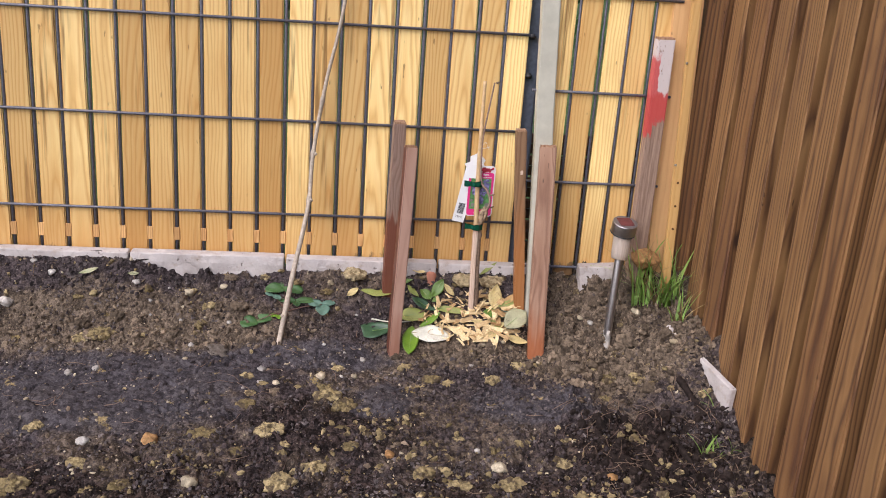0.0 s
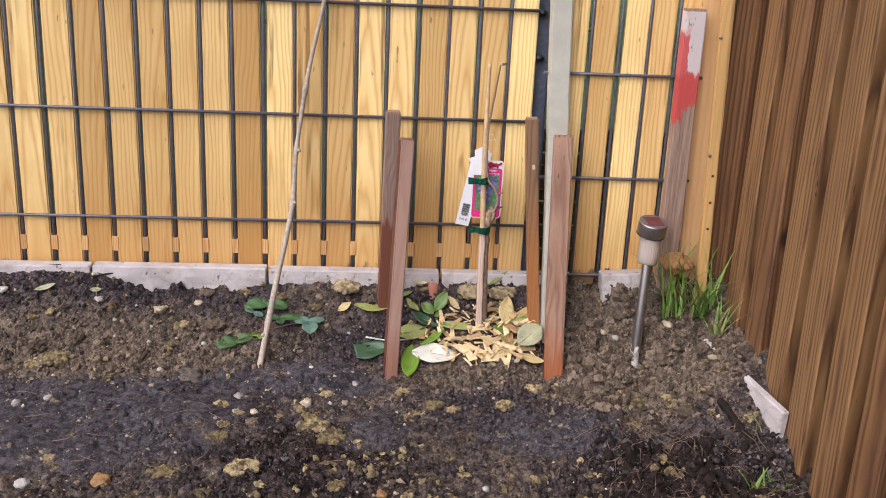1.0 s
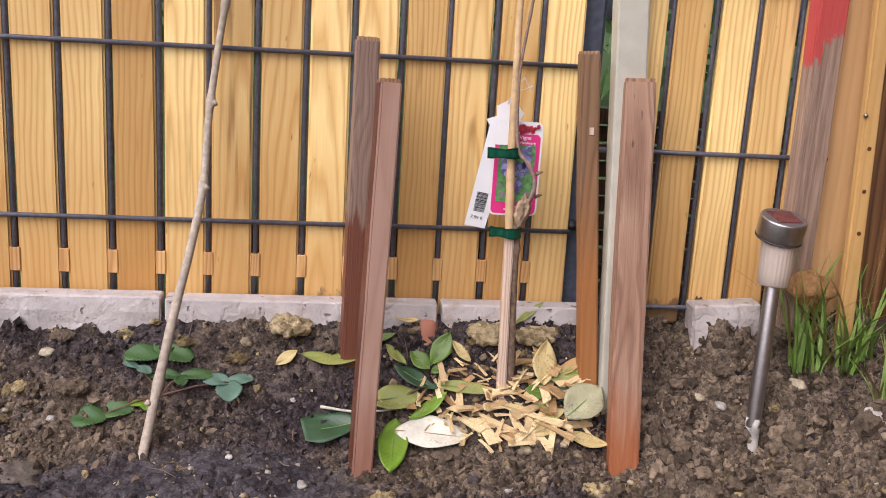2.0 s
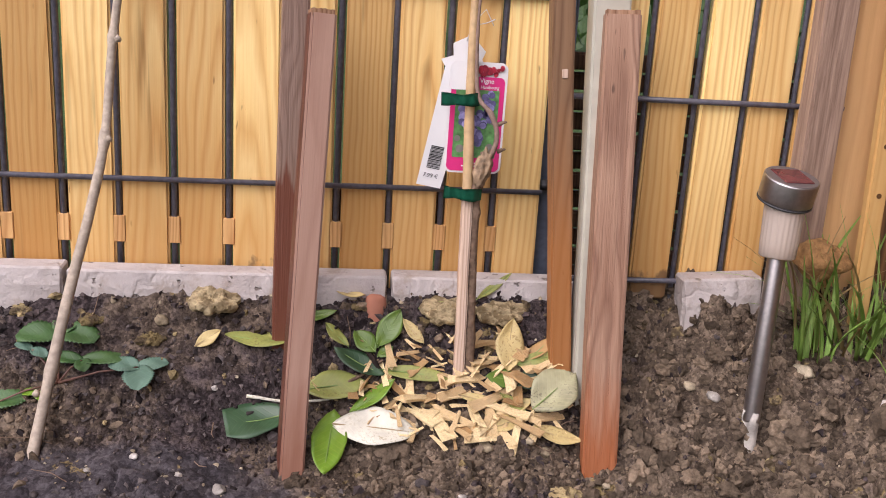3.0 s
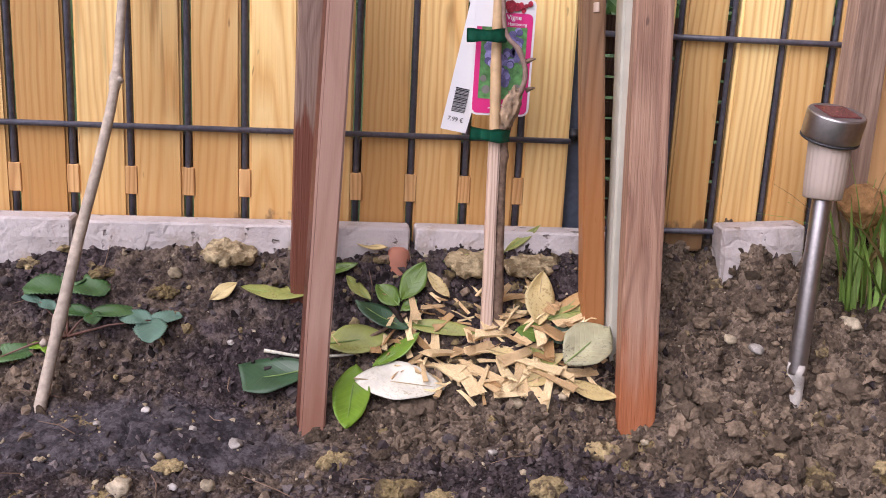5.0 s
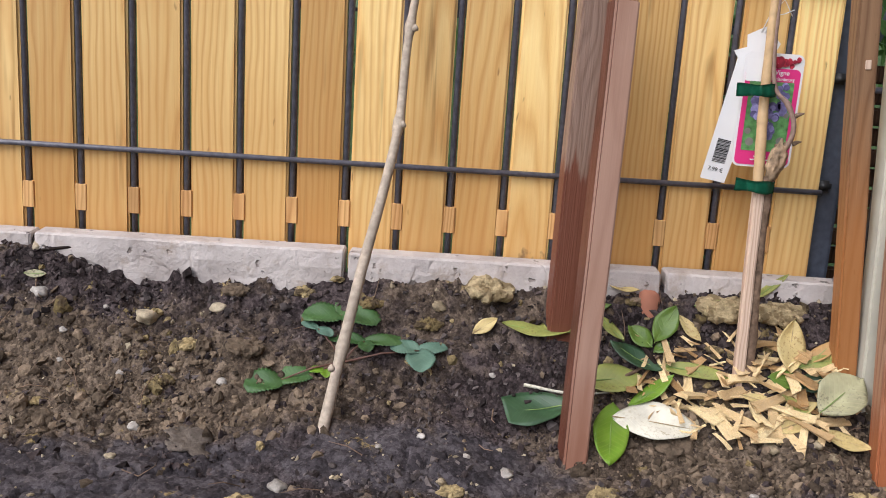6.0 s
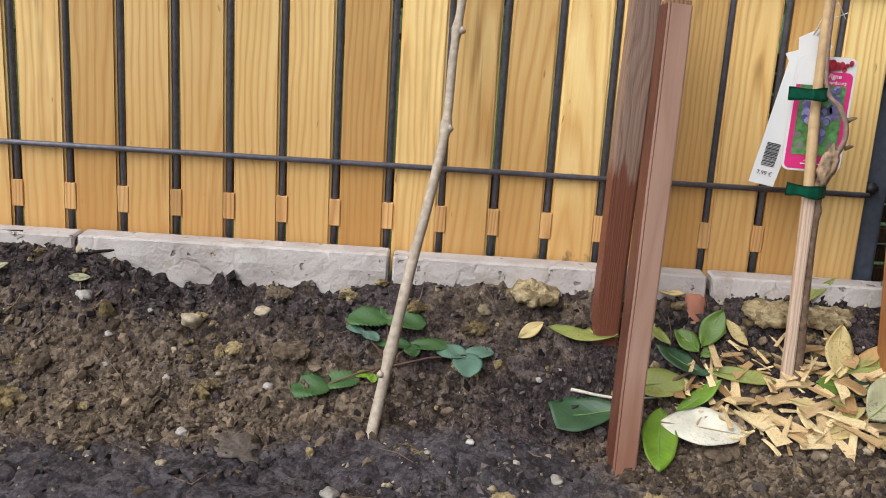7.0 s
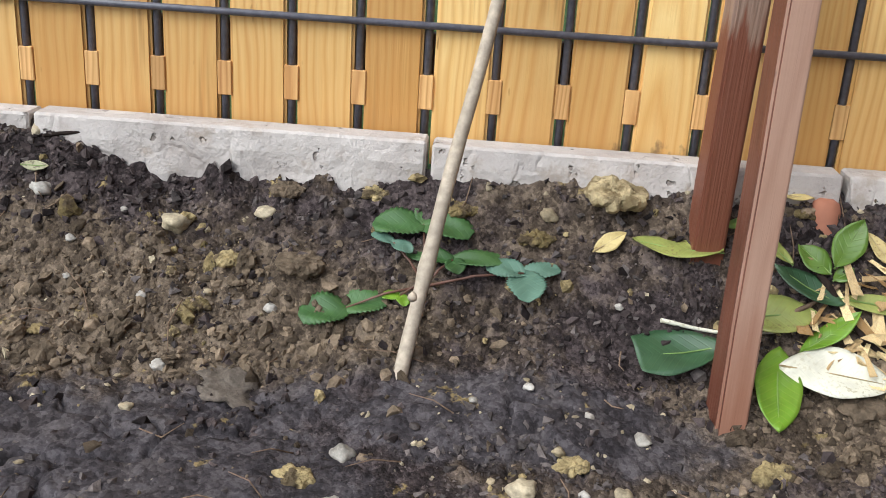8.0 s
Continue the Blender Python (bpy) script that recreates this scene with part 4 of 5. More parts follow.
def lathe(profile, sides=40, ribs=0, depth=0.0):
    """A turned body from (radius, height) pairs; ribs flute its side."""
    bm = bmesh.new()
    rings_ = []
    for r, h in profile:
        rings_.append([bm.verts.new(((r - depth * (0.5 + 0.5 * math.cos(ribs * a)) * (r > 0.012)) * math.cos(a), (r - depth * (0.5 + 0.5 * math.cos(ribs * a)) * (r > 0.012)) * math.sin(a), h)) for a in (2 * math.pi * k / sides for k in range(sides))])
    for u, w in zip(rings_, rings_[1:]):
        for k in range(sides):
            bm.faces.new((u[k], u[(k + 1) % sides], w[(k + 1) % sides], w[k])).smooth = True
    bm.faces.new(rings_[0])
    bm.faces.new(rings_[-1][::-1])
    bmesh.ops.recalc_face_normals(bm, faces=bm.faces)
    return bm


part("spike", smooth(jitter(lathe([(0.004, -0.06), (0.0078, -0.02), (0.0082, 0.0), (0.0086, 0.04), (0.0086, 0.048)], 16), 0.0016, 120, 4)), spike_mat, lamp, "white plastic spike caked with soil")
part("tube", lathe([(0.0084, 0.038), (0.0086, 0.04), (0.0086, 0.200), (0.0082, 0.203)], 28), steel_mat, lamp, "brushed steel tube")
part("shade", lathe([(0.0155, 0.2015), (0.0172, 0.203), (0.0180, 0.218), (0.0190, 0.254), (0.0190, 0.258)], 96, 24, 0.0005), frosted_mat, lamp, "frosted ribbed plastic shade")
cap = part("cap", lathe([(0.0246, 0.2565), (0.0257, 0.2575), (0.0259, 0.259), (0.0260, 0.2785), (0.0257, 0.2796), (0.0252, 0.2800), (0.0240, 0.2801)], 64), steel_mat, lamp, "round brushed steel cap")
part("seal", lathe([(0.0252, 0.2545), (0.0262, 0.2550), (0.0262, 0.2565), (0.0247, 0.2568)], 64), dark_rubber, cap)
part("cover", lathe([(0.0249, 0.2797), (0.0249, 0.2804), (0.0243, 0.2806)], 64), top_mat, cap)
cell = part("solar_panel", box(0.030, 0.030, 0.0012, bevel=0.0003, segments=1), solar_mat, cap)
cell.matrix_local = pose(0, 0, 0.2804, 0, 0, 8)
cap.matrix_local = Matrix.Translation((0, -0.001, 0.266)) @ pose(0, 0, 0, 19, 0, 0) @ Matrix.Translation((0, 0, -0.266))

# ---- leaves ----
def leaf_mesh(length, width, fold=0.25, curl=0.15, teeth=0, seed=0, blunt=0.0, cut=1.0):
    """A leaf along +x with a raised midrib fold, curled tip and, where asked, a toothed edge."""
    bm = bmesh.new()
    nl, nw = (44 if teeth else 18), 4
    rows = []
    for i in range(nl + 1):
        f = i / nl
        half = 0.5 * width * (math.sin(math.pi * min(1, f * cut * (1 - 0.12 * blunt) + 0.01)) ** (0.75 - 0.25 * blunt))
        if teeth:
            half *= 1 + 0.16 * (abs(((f * teeth) % 1) - 0.5) * 2 - 0.5)
        if not teeth:
            half *= 1 + 0.07 * math.sin(4.1 * f + 2.3 * seed) + 0.02 * math.sin(17 * f + seed)
        row = []
        for j in range(-nw, nw + 1):
            g = j / nw
            x = f * length - (0.0 if not teeth else 0.08 * length * abs(g))
            bend = curl * length * (f - 0.4) ** 2
            wave = 0.035 * width * math.sin(7 * f + 3 * g + seed)
            row.append(bm.verts.new((x, g * half, fold * abs(g) * half + bend + wave)))
        rows.append(row)
    for a, b in zip(rows, rows[1:]):
        for j in range(2 * nw):
            bm.faces.new((a[j], a[j + 1], b[j + 1], b[j]))
    bmesh.ops.remove_doubles(bm, verts=bm.verts, dist=0.00005)
    bmesh.ops.solidify(bm, geom=bm.faces[:], thickness=0.0005)
    bmesh.ops.recalc_face_normals(bm, faces=bm.faces)
    return smooth(bm)


def lying(base, tip, lean=0.0, slope=0.5):
    """A frame whose x runs from base to tip on the slope of the bed; lean turns it about its own length."""
    d = (Vector(tip) - Vector(base)).normalized()
    up = Vector((0, -slope, 1)).normalized()
    side_ = up.cross(d).normalized()
    up = d.cross(side_)
    return Matrix.Translation(base) @ Matrix((d, side_, up)).transposed().to_4x4() @ pose(0, 0, 0, lean, 0, 0)


def bed(x, y, lift=0.0):
    return float(relief(np.array([[x]]), np.array([[y]]))[0, 0]) + lift


LEAVES = [
    ("laurel_leaf", 0.146, 2.069, 0.229, 2.065, 0.040, 0.020, 0.016, 6, laurel_pale, "pale underside of a fallen laurel leaf"),
    ("laurel_leaf", 0.147, 2.084, 0.138, 2.023, 0.036, 0.016, 0.008, 0, laurel_bright, "bright glossy green fallen laurel leaf"),
    ("laurel_leaf", 0.112, 2.085, 0.044, 2.074, 0.040, 0.012, 0.008, 2, laurel_dark, "dark blue green cut laurel leaf"),
    ("laurel_leaf", 0.118, 2.100, 0.18, 2.104, 0.032, 0.018, 0.016, 10, laurel_olive, "yellowing olive laurel leaf"),
    ("laurel_leaf", 0.108, 2.131, 0.038, 2.129, 0.027, 0.014, 0.012, 12, laurel_olive, "yellow green laurel leaf on dark soil"),
    ("laurel_leaf", 0.19, 2.124, 0.213, 2.149, 0.023, 0.018, 0.016, 8, laurel_green, "large green leaf of a laurel shoot"),
    ("laurel_leaf", 0.187, 2.122, 0.166, 2.141, 0.022, 0.016, 0.010, -8, laurel_green, "green leaf of a laurel shoot"),
    ("laurel_leaf", 0.19, 2.120, 0.205, 2.126, 0.014, 0.016, 0.012, 0, laurel_green, "small green leaf of a laurel shoot"),
    ("laurel_leaf", 0.196, 2.107, 0.145, 2.127, 0.025, 0.016, 0.014, 4, laurel_dark, "dark dull laurel leaf"),
    ("laurel_leaf", 0.192, 2.112, 0.268, 2.104, 0.016, 0.018, 0.016, 20, laurel_olive, "narrow yellow green laurel leaf on wood chips"),
    ("laurel_leaf", 0.163, 2.082, 0.208, 2.100, 0.018, 0.016, 0.024, -10, laurel_bright, "small bright green laurel leaf"),
    ("laurel_leaf", 0.32, 2.107, 0.326, 2.136, 0.029, 0.016, 0.020, 14, laurel_straw, "dry straw coloured curled leaf"),
    ("laurel_leaf", 0.33, 2.112, 0.372, 2.117, 0.016, 0.022, 0.024, 25, laurel_olive, "folded olive leaf beside a stake"),
    ("laurel_leaf", 0.298, 2.099, 0.331, 2.103, 0.020, 0.020, 0.022, 18, laurel_green, "small green leaf near the vine foot"),
    ("laurel_leaf", 0.327, 2.102, 0.362, 2.103, 0.020, 0.014, 0.014, 16, laurel_dark, "small dark leaf near the vine foot"),
    ("laurel_leaf", 0.342, 2.071, 0.388, 2.097, 0.048, 0.030, 0.044, 10, laurel_speckled, "speckled pale leaf propped against a stake"),
    ("laurel_leaf", 0.34, 2.065, 0.391, 2.062, 0.018, 0.010, 0.012, 4, laurel_straw, "dry yellow leaf lying before a stake"),
    ("laurel_leaf", 0.292, 2.156, 0.33, 2.176, 0.009, 0.012, 0.026, 20, laurel_olive, "thin green blade among the wood chips"),
    ("laurel_leaf", 0.232, 2.148, 0.272, 2.151, 0.012, 0.014, 0.014, 18, laurel_olive, "narrow olive leaf behind the vine"),
    ("laurel_leaf", 0.176, 2.159, 0.147, 2.166, 0.012, 0.012, 0.016, 10, laurel_straw, "dry pale leaf near the clay shard"),
    ("laurel_leaf", 0.108, 2.145, 0.148, 2.152, 0.012, 0.012, 0.012, 16, laurel_green, "green leaf behind a stake"),
    ("laurel_leaf", 0.27, 2.090, 0.312, 2.084, 0.012, 0.018, 0.018, 12, laurel_straw, "narrow dry leaf on wood chips"),
    ("laurel_leaf", 0.312, 2.092, 0.338, 2.079, 0.010, 0.018, 0.014, 12, laurel_olive, "small olive leaf on wood chips"),
    ("laurel_leaf", -0.535, 2.135, -0.498, 2.142, 0.011, 0.012, 0.014, 14, laurel_speckled, "dry beige leaf on dark soil"),
    ("laurel_leaf", 0.15, 2.095, 0.122, 2.112, 0.014, 0.010, 0.012, 8, laurel_straw, "curled dry leaf beside a stake"),
    ("laurel_leaf", 0.236, 2.129, 0.214, 2.143, 0.013, 0.012, 0.014, -12, laurel_straw, "dry curled leaf behind the green shoot"),
    ("laurel_leaf", 0.296, 2.077, 0.346, 2.091, 0.020, 0.012, 0.016, -6, laurel_straw, "broad dry yellow leaf on wood chips"),
    ("laurel_leaf", 0.3, 2.067, 0.336, 2.076, 0.018, 0.010, 0.012, 6, laurel_straw, "short dry yellow leaf on wood chips"),
    ("laurel_leaf", 0.34, 2.117, 0.372, 2.131, 0.018, 0.014, 0.018, -14, chip_leaf, "split yellow brown leaf near a stake"),
    ("laurel_leaf", 0.16, 2.129, 0.136, 2.144, 0.015, 0.012, 0.014, 6, laurel_olive, "olive leaf behind the dark laurel leaf"),
    ("laurel_leaf", 0.010, 2.126, 0.034, 2.133, 0.013, 0.014, 0.020, 30, laurel_straw, "small pale curled dry leaf on the soil"),
    ("laurel_leaf", -0.438, 2.138, -0.418, 2.142, 0.009, 0.012, 0.014, 30, laurel_speckled, "crumpled whitish dry leaf on dark soil"),
    ("laurel_leaf", 0.462, 2.154, 0.47, 2.162, 0.008, 0.006, 0.016, 0, laurel_olive, "tiny green leaf near the edging"),
]
for k, (name, bx, by, tx, ty, w, lb, lt, lean, mat, label) in enumerate(LEAVES):
    base, tip = Vector((bx, by, bed(bx, by, 0.7 * lb))), Vector((tx, ty, bed(tx, ty, 0.6 * lt)))
    length = (tip - base).length
    ob = thing(name, lying(base, tip, lean), label, "leaf", "fallen laurel leaves")
    part("blade", leaf_mesh(length, w, 0.16, 0.25 if k % 3 else -0.1, 0, k, 0.0, 0.74 if "cut" in label else 1.0), mat, ob)
    rib = tube([(-0.0008, 0, 0.0008), (0.0, 0, 0.0006), (length * 0.5, 0, 0.0004 + 0.25 * length * 0.01), (length * 0.92, 0, (0.25 if k % 3 else -0.1) * length * 0.27 + 0.0004)], [0.0009, 0.0007, 0.0005, 0.0002], 6)
    part("midrib", rib, rib_tan if mat in (laurel_pale, laurel_straw) else rib_pale, ob)

for pts, r, label in (
    (((0.062, 2.096), (0.105, 2.095), (0.150, 2.097)), 0.0018, "thin pale straw stalk on the soil"),
    (((0.178, 2.127), (0.205, 2.099), (0.232, 2.080)), 0.0030, "reddish brown twig among wood chips"),
    (((0.312, 2.104), (0.336, 2.095), (0.352, 2.080)), 0.0024, "olive green leaf stalk"),
    (((0.335, 2.070), (0.362, 2.066), (0.386, 2.062)), 0.0022, "dark thin twig on the soil"),
    (((0.150, 2.103), (0.172, 2.109), (0.196, 2.121)), 0.0024, "green brown laurel twig"),
    (((-0.545, 2.169), (-0.52, 2.172), (-0.495, 2.171)), 0.0015, "dark thin twig near the edging"),
    (((-0.43, 2.161), (-0.40, 2.167), (-0.375, 2.172)), 0.0018, "dark dry twig leaning on the edging"),
    (((0.470, 2.158), (0.490, 2.169), (0.505, 2.172)), 0.0012, "thin dark root near the edging"),
    (((0.655, 1.868), (0.668, 1.816), (0.680, 1.770)), 0.0085, "thick dark rotten branch in the soil"),
    (((0.585, 1.816), (0.605, 1.711), (0.618, 1.629)), 0.0075, "dark rotten branch half sunk in soil"),
    (((0.53, 1.794), (0.56, 1.731), (0.60, 1.700)), 0.003, "thin dark root on the soil"),
):
    path = [Vector((x, y, bed(x, y, (r * 0.8 + 0.004) if r < 0.007 else -0.1 * r))) for x, y in pts]
    twig = part("twig", jitter(knotty([p - path[0] for p in path], r, [], 10), 0.25 * r, 60, r * 1000), rotten_bark if r > 0.0025 or "dark" in label else vine_bark, None, label)
    if "pale" in label:
        twig.data.materials[0] = laurel_pale
    twig.matrix_world = Matrix.Translation(path[0])
    tagged(twig, category="twig")

# ---- wood chips ----
def chip_mesh(seed):
    rng_ = random.Random(seed)
    bm = box(1.0, rng_.uniform(0.26, 0.58), 0.042, bevel=0.0, cuts=0)
    for v in bm.verts:
        if v.co.x > 0:
            v.co.y *= rng_.uniform(0.1, 0.9)
        v.co.x += rng_.uniform(-0.12, 0.12)
        v.co.z += rng_.uniform(-0.03, 0.03) + 0.10 * (v.co.x**2)
    bmesh.ops.subdivide_edges(bm, edges=[e for e in bm.edges if e.calc_length() > 0.6], cuts=3, use_grid_fill=True)
    for v in bm.verts:
        v.co.z += 0.06 * math.sin(3 * v.co.x + seed)
    me = bpy.data.meshes.new("chip")
    bm.to_mesh(me)
    bm.free()
    me.materials.append(chip_mat)
    return me


chips = [chip_mesh(s) for s in range(8)]
rng = random.Random(21)
for k in range(160):
    a, q = rng.uniform(0, 2 * math.pi), math.sqrt(rng.random())
    x, y = 0.274 + 0.112 * q * math.cos(a), 2.094 + 0.042 * q * math.sin(a)
    size = (rng.uniform(0.034, 0.060) if k % 3 == 0 else rng.uniform(0.012, 0.034)) * (0.75 + 0.25 * (1 - q))
    ob = new("wood_chip", chips[k % 8])
    tilt = math.degrees(math.atan(0.5))
    ob.matrix_world = Matrix.Translation((x, y, bed(x, y, rng.uniform(0.003, 0.011)))) @ pose(0, 0, 0, tilt, 0, 0) @ pose(0, 0, 0, rng.uniform(-28, 28), rng.uniform(-22, 22), rng.uniform(0, 180)) @ Matrix.Diagonal((size, size * rng.uniform(0.3, 0.8), size * 1.2, 1))
    tagged(ob, "split yellow wood chip mulching the vine foot", "wood chip", "wood chips round the vine")

# ---- strawberry plant ----
berry = thing("strawberry_plant", pose(-0.115, 2.101, bed(-0.115, 2.101)), "small strawberry plant with toothed leaves and red stalks", "plant")
crown = Vector((-0.115, 2.101, bed(-0.115, 2.101)))
LEAFLETS = [
    ((-0.121, 2.135), 0.006, ((-172, 0.040, 0.030), (-8, 0.040, 0.030), (70, 0.024, 0.024)), strawberry_green),
    ((-0.172, 2.085), 0.007, ((200, 0.036, 0.032), (28, 0.034, 0.028)), strawberry_green),
    ((-0.096, 2.115), 0.008, ((175, 0.036, 0.017), (5, 0.042, 0.018), (-70, 0.016, 0.016)), strawberry_green),
    ((-0.042, 2.108), 0.007, ((170, 0.029, 0.021), (14, 0.029, 0.017), (-80, 0.030, 0.029)), strawberry_blue),
    ((-0.142, 2.118), 0.009, ((155, 0.020, 0.010), (-30, 0.018, 0.013)), strawberry_blue),
    ((-0.133, 2.095), 0.007, ((190, 0.014, 0.010), (-60, 0.012, 0.010)), laurel_bright),
]
for k, ((x, y), lift, parts_, mat) in enumerate(LEAFLETS):
    heart = Vector((x, y, bed(x, y, lift)))
    mid_ = (heart + crown) / 2 + Vector((0, 0, 0.004))
    part("stalk", tube([(0, 0, 0.002), mid_ - crown, heart - crown], [0.0012, 0.0010, 0.0008], 7), red_stem, berry)
    for j, (ang, ln, w) in enumerate(parts_):
        lf = part("leaflet", leaf_mesh(ln, w, 0.16, -0.25, 10, k + j, 0.9), mat, berry)
        lf.matrix_local = Matrix.Translation(heart - crown) @ pose(0, 0, 0, 22, 0, 0) @ pose(0, 0, 0, 0, 0, ang) @ pose(0, 0, 0, 0, -4, 0)

# ---- grass in the corner ----
def blade_mesh(height, width, bend, seed):
    bm = bmesh.new()
    rows = []
    for i in range(9):
        f = i / 8
        x = bend * f * f
        w = 0.5 * width * (1 - f**2.2) + 0.0002
        z = height * (f - 0.18 * abs(bend) / height * f**3)
        rows.append([bm.verts.new((x, -w, z)), bm.verts.new((x + 0.12 * w, 0, z + 0.0003)), bm.verts.new((x, w, z))])
    for a, b in zip(rows, rows[1:]):
        for j in range(2):
            bm.faces.new((a[j], a[j + 1], b[j + 1], b[j]))
    bmesh.ops.solidify(bm, geom=bm.faces[:], thickness=0.0004)
    return smooth(bm)


rng = random.Random(8)
for cx, cy, n_, hi, spread, label in ((0.648, 2.080, 56, 0.17, 0.044, "tuft of tall green grass in the fence corner"), (0.700, 2.085, 14, 0.16, 0.010, "tuft of broad grass beside the batten fence"), (0.692, 2.018, 16, 0.11, 0.010, "small grass tuft at the batten fence foot"), (0.680, 1.690, 20, 0.060, 0.030, "sparse thin grass beside the sloping edging"), (0.705, 1.79, 4, 0.07, 0.012, "few green blades growing over the edging")):
    tuft = thing("grass_tuft", pose(cx, cy, bed(cx, cy)), label, "grass", "grass tufts")
    for k in range(n_):
        h = hi * rng.uniform(0.35, 1.0)
        dry = rng.random() < 0.24
        b = part("blade", blade_mesh(h, rng.uniform(0.0022, 0.0058), rng.uniform(0.05, 0.75) * h, k), grass_dry if dry else grass_green, tuft)
        b.matrix_local = pose(rng.uniform(-spread, spread), rng.uniform(-spread * 0.5, spread * 0.5), -0.01, 0, rng.uniform(-6, 22), rng.uniform(0, 360))

# ---- stones and lumps ----
def lump_data(seed, detail=2, rough=0.35, squash=0.7):
    """Vertices and triangles of one uneven lump of unit size."""
    bm = bmesh.new()
    bmesh.ops.create_icosphere(bm, subdivisions=max(detail, 1), radius=0.5)
    if detail == 0:
        bmesh.ops.delete(bm, geom=[v for n_, v in enumerate(bm.verts) if (n_ * 7 + int(seed)) % 5 < 2], context="VERTS")
        bmesh.ops.convex_hull(bm, input=bm.verts[:])
        bmesh.ops.triangulate(bm, faces=bm.faces[:])
    for v in bm.verts:
        p = v.co.copy()
        if rough > 0.4 and detail > 3:
            v.co *= 1 + 0.30 * abs(noise.noise(p * 11 + Vector((seed, 0, 0)))) + 0.12 * noise.noise(p * 24)
        v.co *= 1 + rough * noise.noise(p * 2.6 + Vector((seed * 7.1, 0, 0))) + 0.5 * rough * noise.noise(p * 6 + Vector((0, seed * 3.3, 0)))
        v.co.z *= squash
    bm.verts.index_update()
    vs = np.array([v.co for v in bm.verts])
    fs = np.array([[v.index for v in f.verts] for f in bm.faces])
    bm.free()
    return vs, fs


def crumbly_data(seed):
    """A clod of pressed crumbs: the outer skin of many overlapping balls."""
    rng_ = np.random.default_rng(seed)
    vs, fs = lump_data(seed, 4, 0.0, 1.0)
    d = vs / np.linalg.norm(vs, axis=1)[:, None]
    reach = np.full(len(d), 0.20)
    for k in range(150):
        a, q = rng_.uniform(0, 6.283), 0.37 * math.sqrt(rng_.random())
        ball = np.array((1.15 * q * math.cos(a), 0.9 * q * math.sin(a), rng_.uniform(-0.12, 0.17) * (1 - 1.6 * q)))
        along = d @ ball
        inside = rng_.uniform(0.05, 0.12) ** 2 - ball @ ball + along**2
        reach = np.maximum(reach, np.where(inside > 0, along + np.sqrt(np.clip(inside, 0, None)), 0))
    grain = np.array([noise.noise(Vector(p) * 9 + Vector((seed, 0, 0))) + 0.8 * noise.noise(Vector(p) * 23) for p in d])
    lobes = np.array([noise.noise(Vector((p[0], p[1], 0.4 * p[2])) * 1.9 + Vector((seed * 3.1, 0, 0))) for p in d])
    return d * (reach * (1 + 0.10 * grain) * (1 + 0.20 * lobes))[:, None], fs


def stone(x, y, size, material, label, seed, name="stone", sink=0.25, aspect=1.0, lift=0.0):
    clod = "clay" in name
    vs, fs = crumbly_data(seed) if clod else lump_data(seed, 4, 0.5, 0.26) if "earth" in name else lump_data(seed, 3, 0.38, 0.68)
    me = bpy.data.meshes.new(name)
    me.from_pydata((vs * (size * aspect, size, size)).tolist(), [], fs.tolist())
    me.polygons.foreach_set("use_smooth", [not clod] * len(me.polygons))
    me.materials.append(material)
    ob = new(name, me)
    ob.matrix_world = Matrix.Translation((x, y, bed(x, y, size * (0.36 - sink) + lift))) @ pose(0, 0, 0, 15, 0, (seed * 47) % (40 if clod else 180))
    return tagged(ob, label, "clay lump" if clod else "clod" if "earth" in name else "stone", "clay lumps" if clod else "pressed clods" if "earth" in name else "stones in the bed")


PEBBLES = [
    (-0.462, 1.941, 0.015, 0), (-0.299, 2.037, 0.013, 0), (-0.314, 2.13, 0.023, 1), (-0.247, 2.145, 0.015, 1), (-0.025, 2.145, 0.014, 1), (-0.153, 1.963, 0.015, 0), (-0.122, 1.907, 0.014, 1),
    (-0.037, 1.939, 0.018, 1), (0.045, 2.007, 0.012, 0), (0.008, 2.016, 0.007, 0), (-0.034, 2.034, 0.008, 0), (0.028, 1.955, 0.012, 1), (-0.391, 2.111, 0.008, 0), (-0.388, 2.093, 0.006, 0),
    (-0.303, 1.984, 0.009, 1), (-0.229, 2.086, 0.01, 0), (-0.326, 2.082, 0.008, 0), (-0.277, 2.087, 0.007, 1), (0.259, 2.158, 0.012, 1), (-0.182, 1.882, 0.006, 0), (-0.072, 2.019, 0.006, 0),
    (-0.014, 1.979, 0.009, 1), (-0.356, 2.133, 0.006, 0), (-0.152, 1.91, 0.012, 0), (0.002, 1.946, 0.008, 0), (-0.37, 1.995, 0.011, 2), (0.031, 2.102, 0.006, 0), (-0.179, 2.145, 0.012, 2),
    (-0.109, 1.986, 0.007, 2), (0.231, 2.019, 0.014, 2), (0.356, 2.058, 0.012, 1), (0.502, 2.078, 0.013, 1), (0.519, 2.057, 0.014, 0), (0.266, 2.001, 0.008, 0), (0.408, 2.018, 0.008, 1),
    (0.295, 2.055, 0.014, 1), (0.338, 2.057, 0.011, 1), (0.666, 1.956, 0.016, 1), (0.621, 2.079, 0.021, 1), (-0.422, 2.135, 0.017, 0),
    (-0.236, 1.576, 0.027, 1), (0.273, 1.637, 0.026, 1), (-0.432, 1.701, 0.021, 0), (-0.509, 1.926, 0.017, 0), (-0.673, 2.102, 0.026, 0), (-0.59, 2.138, 0.015, 0), (-0.63, 2.158, 0.013, 0),
    (0.242, 1.695, 0.012, 0),
]
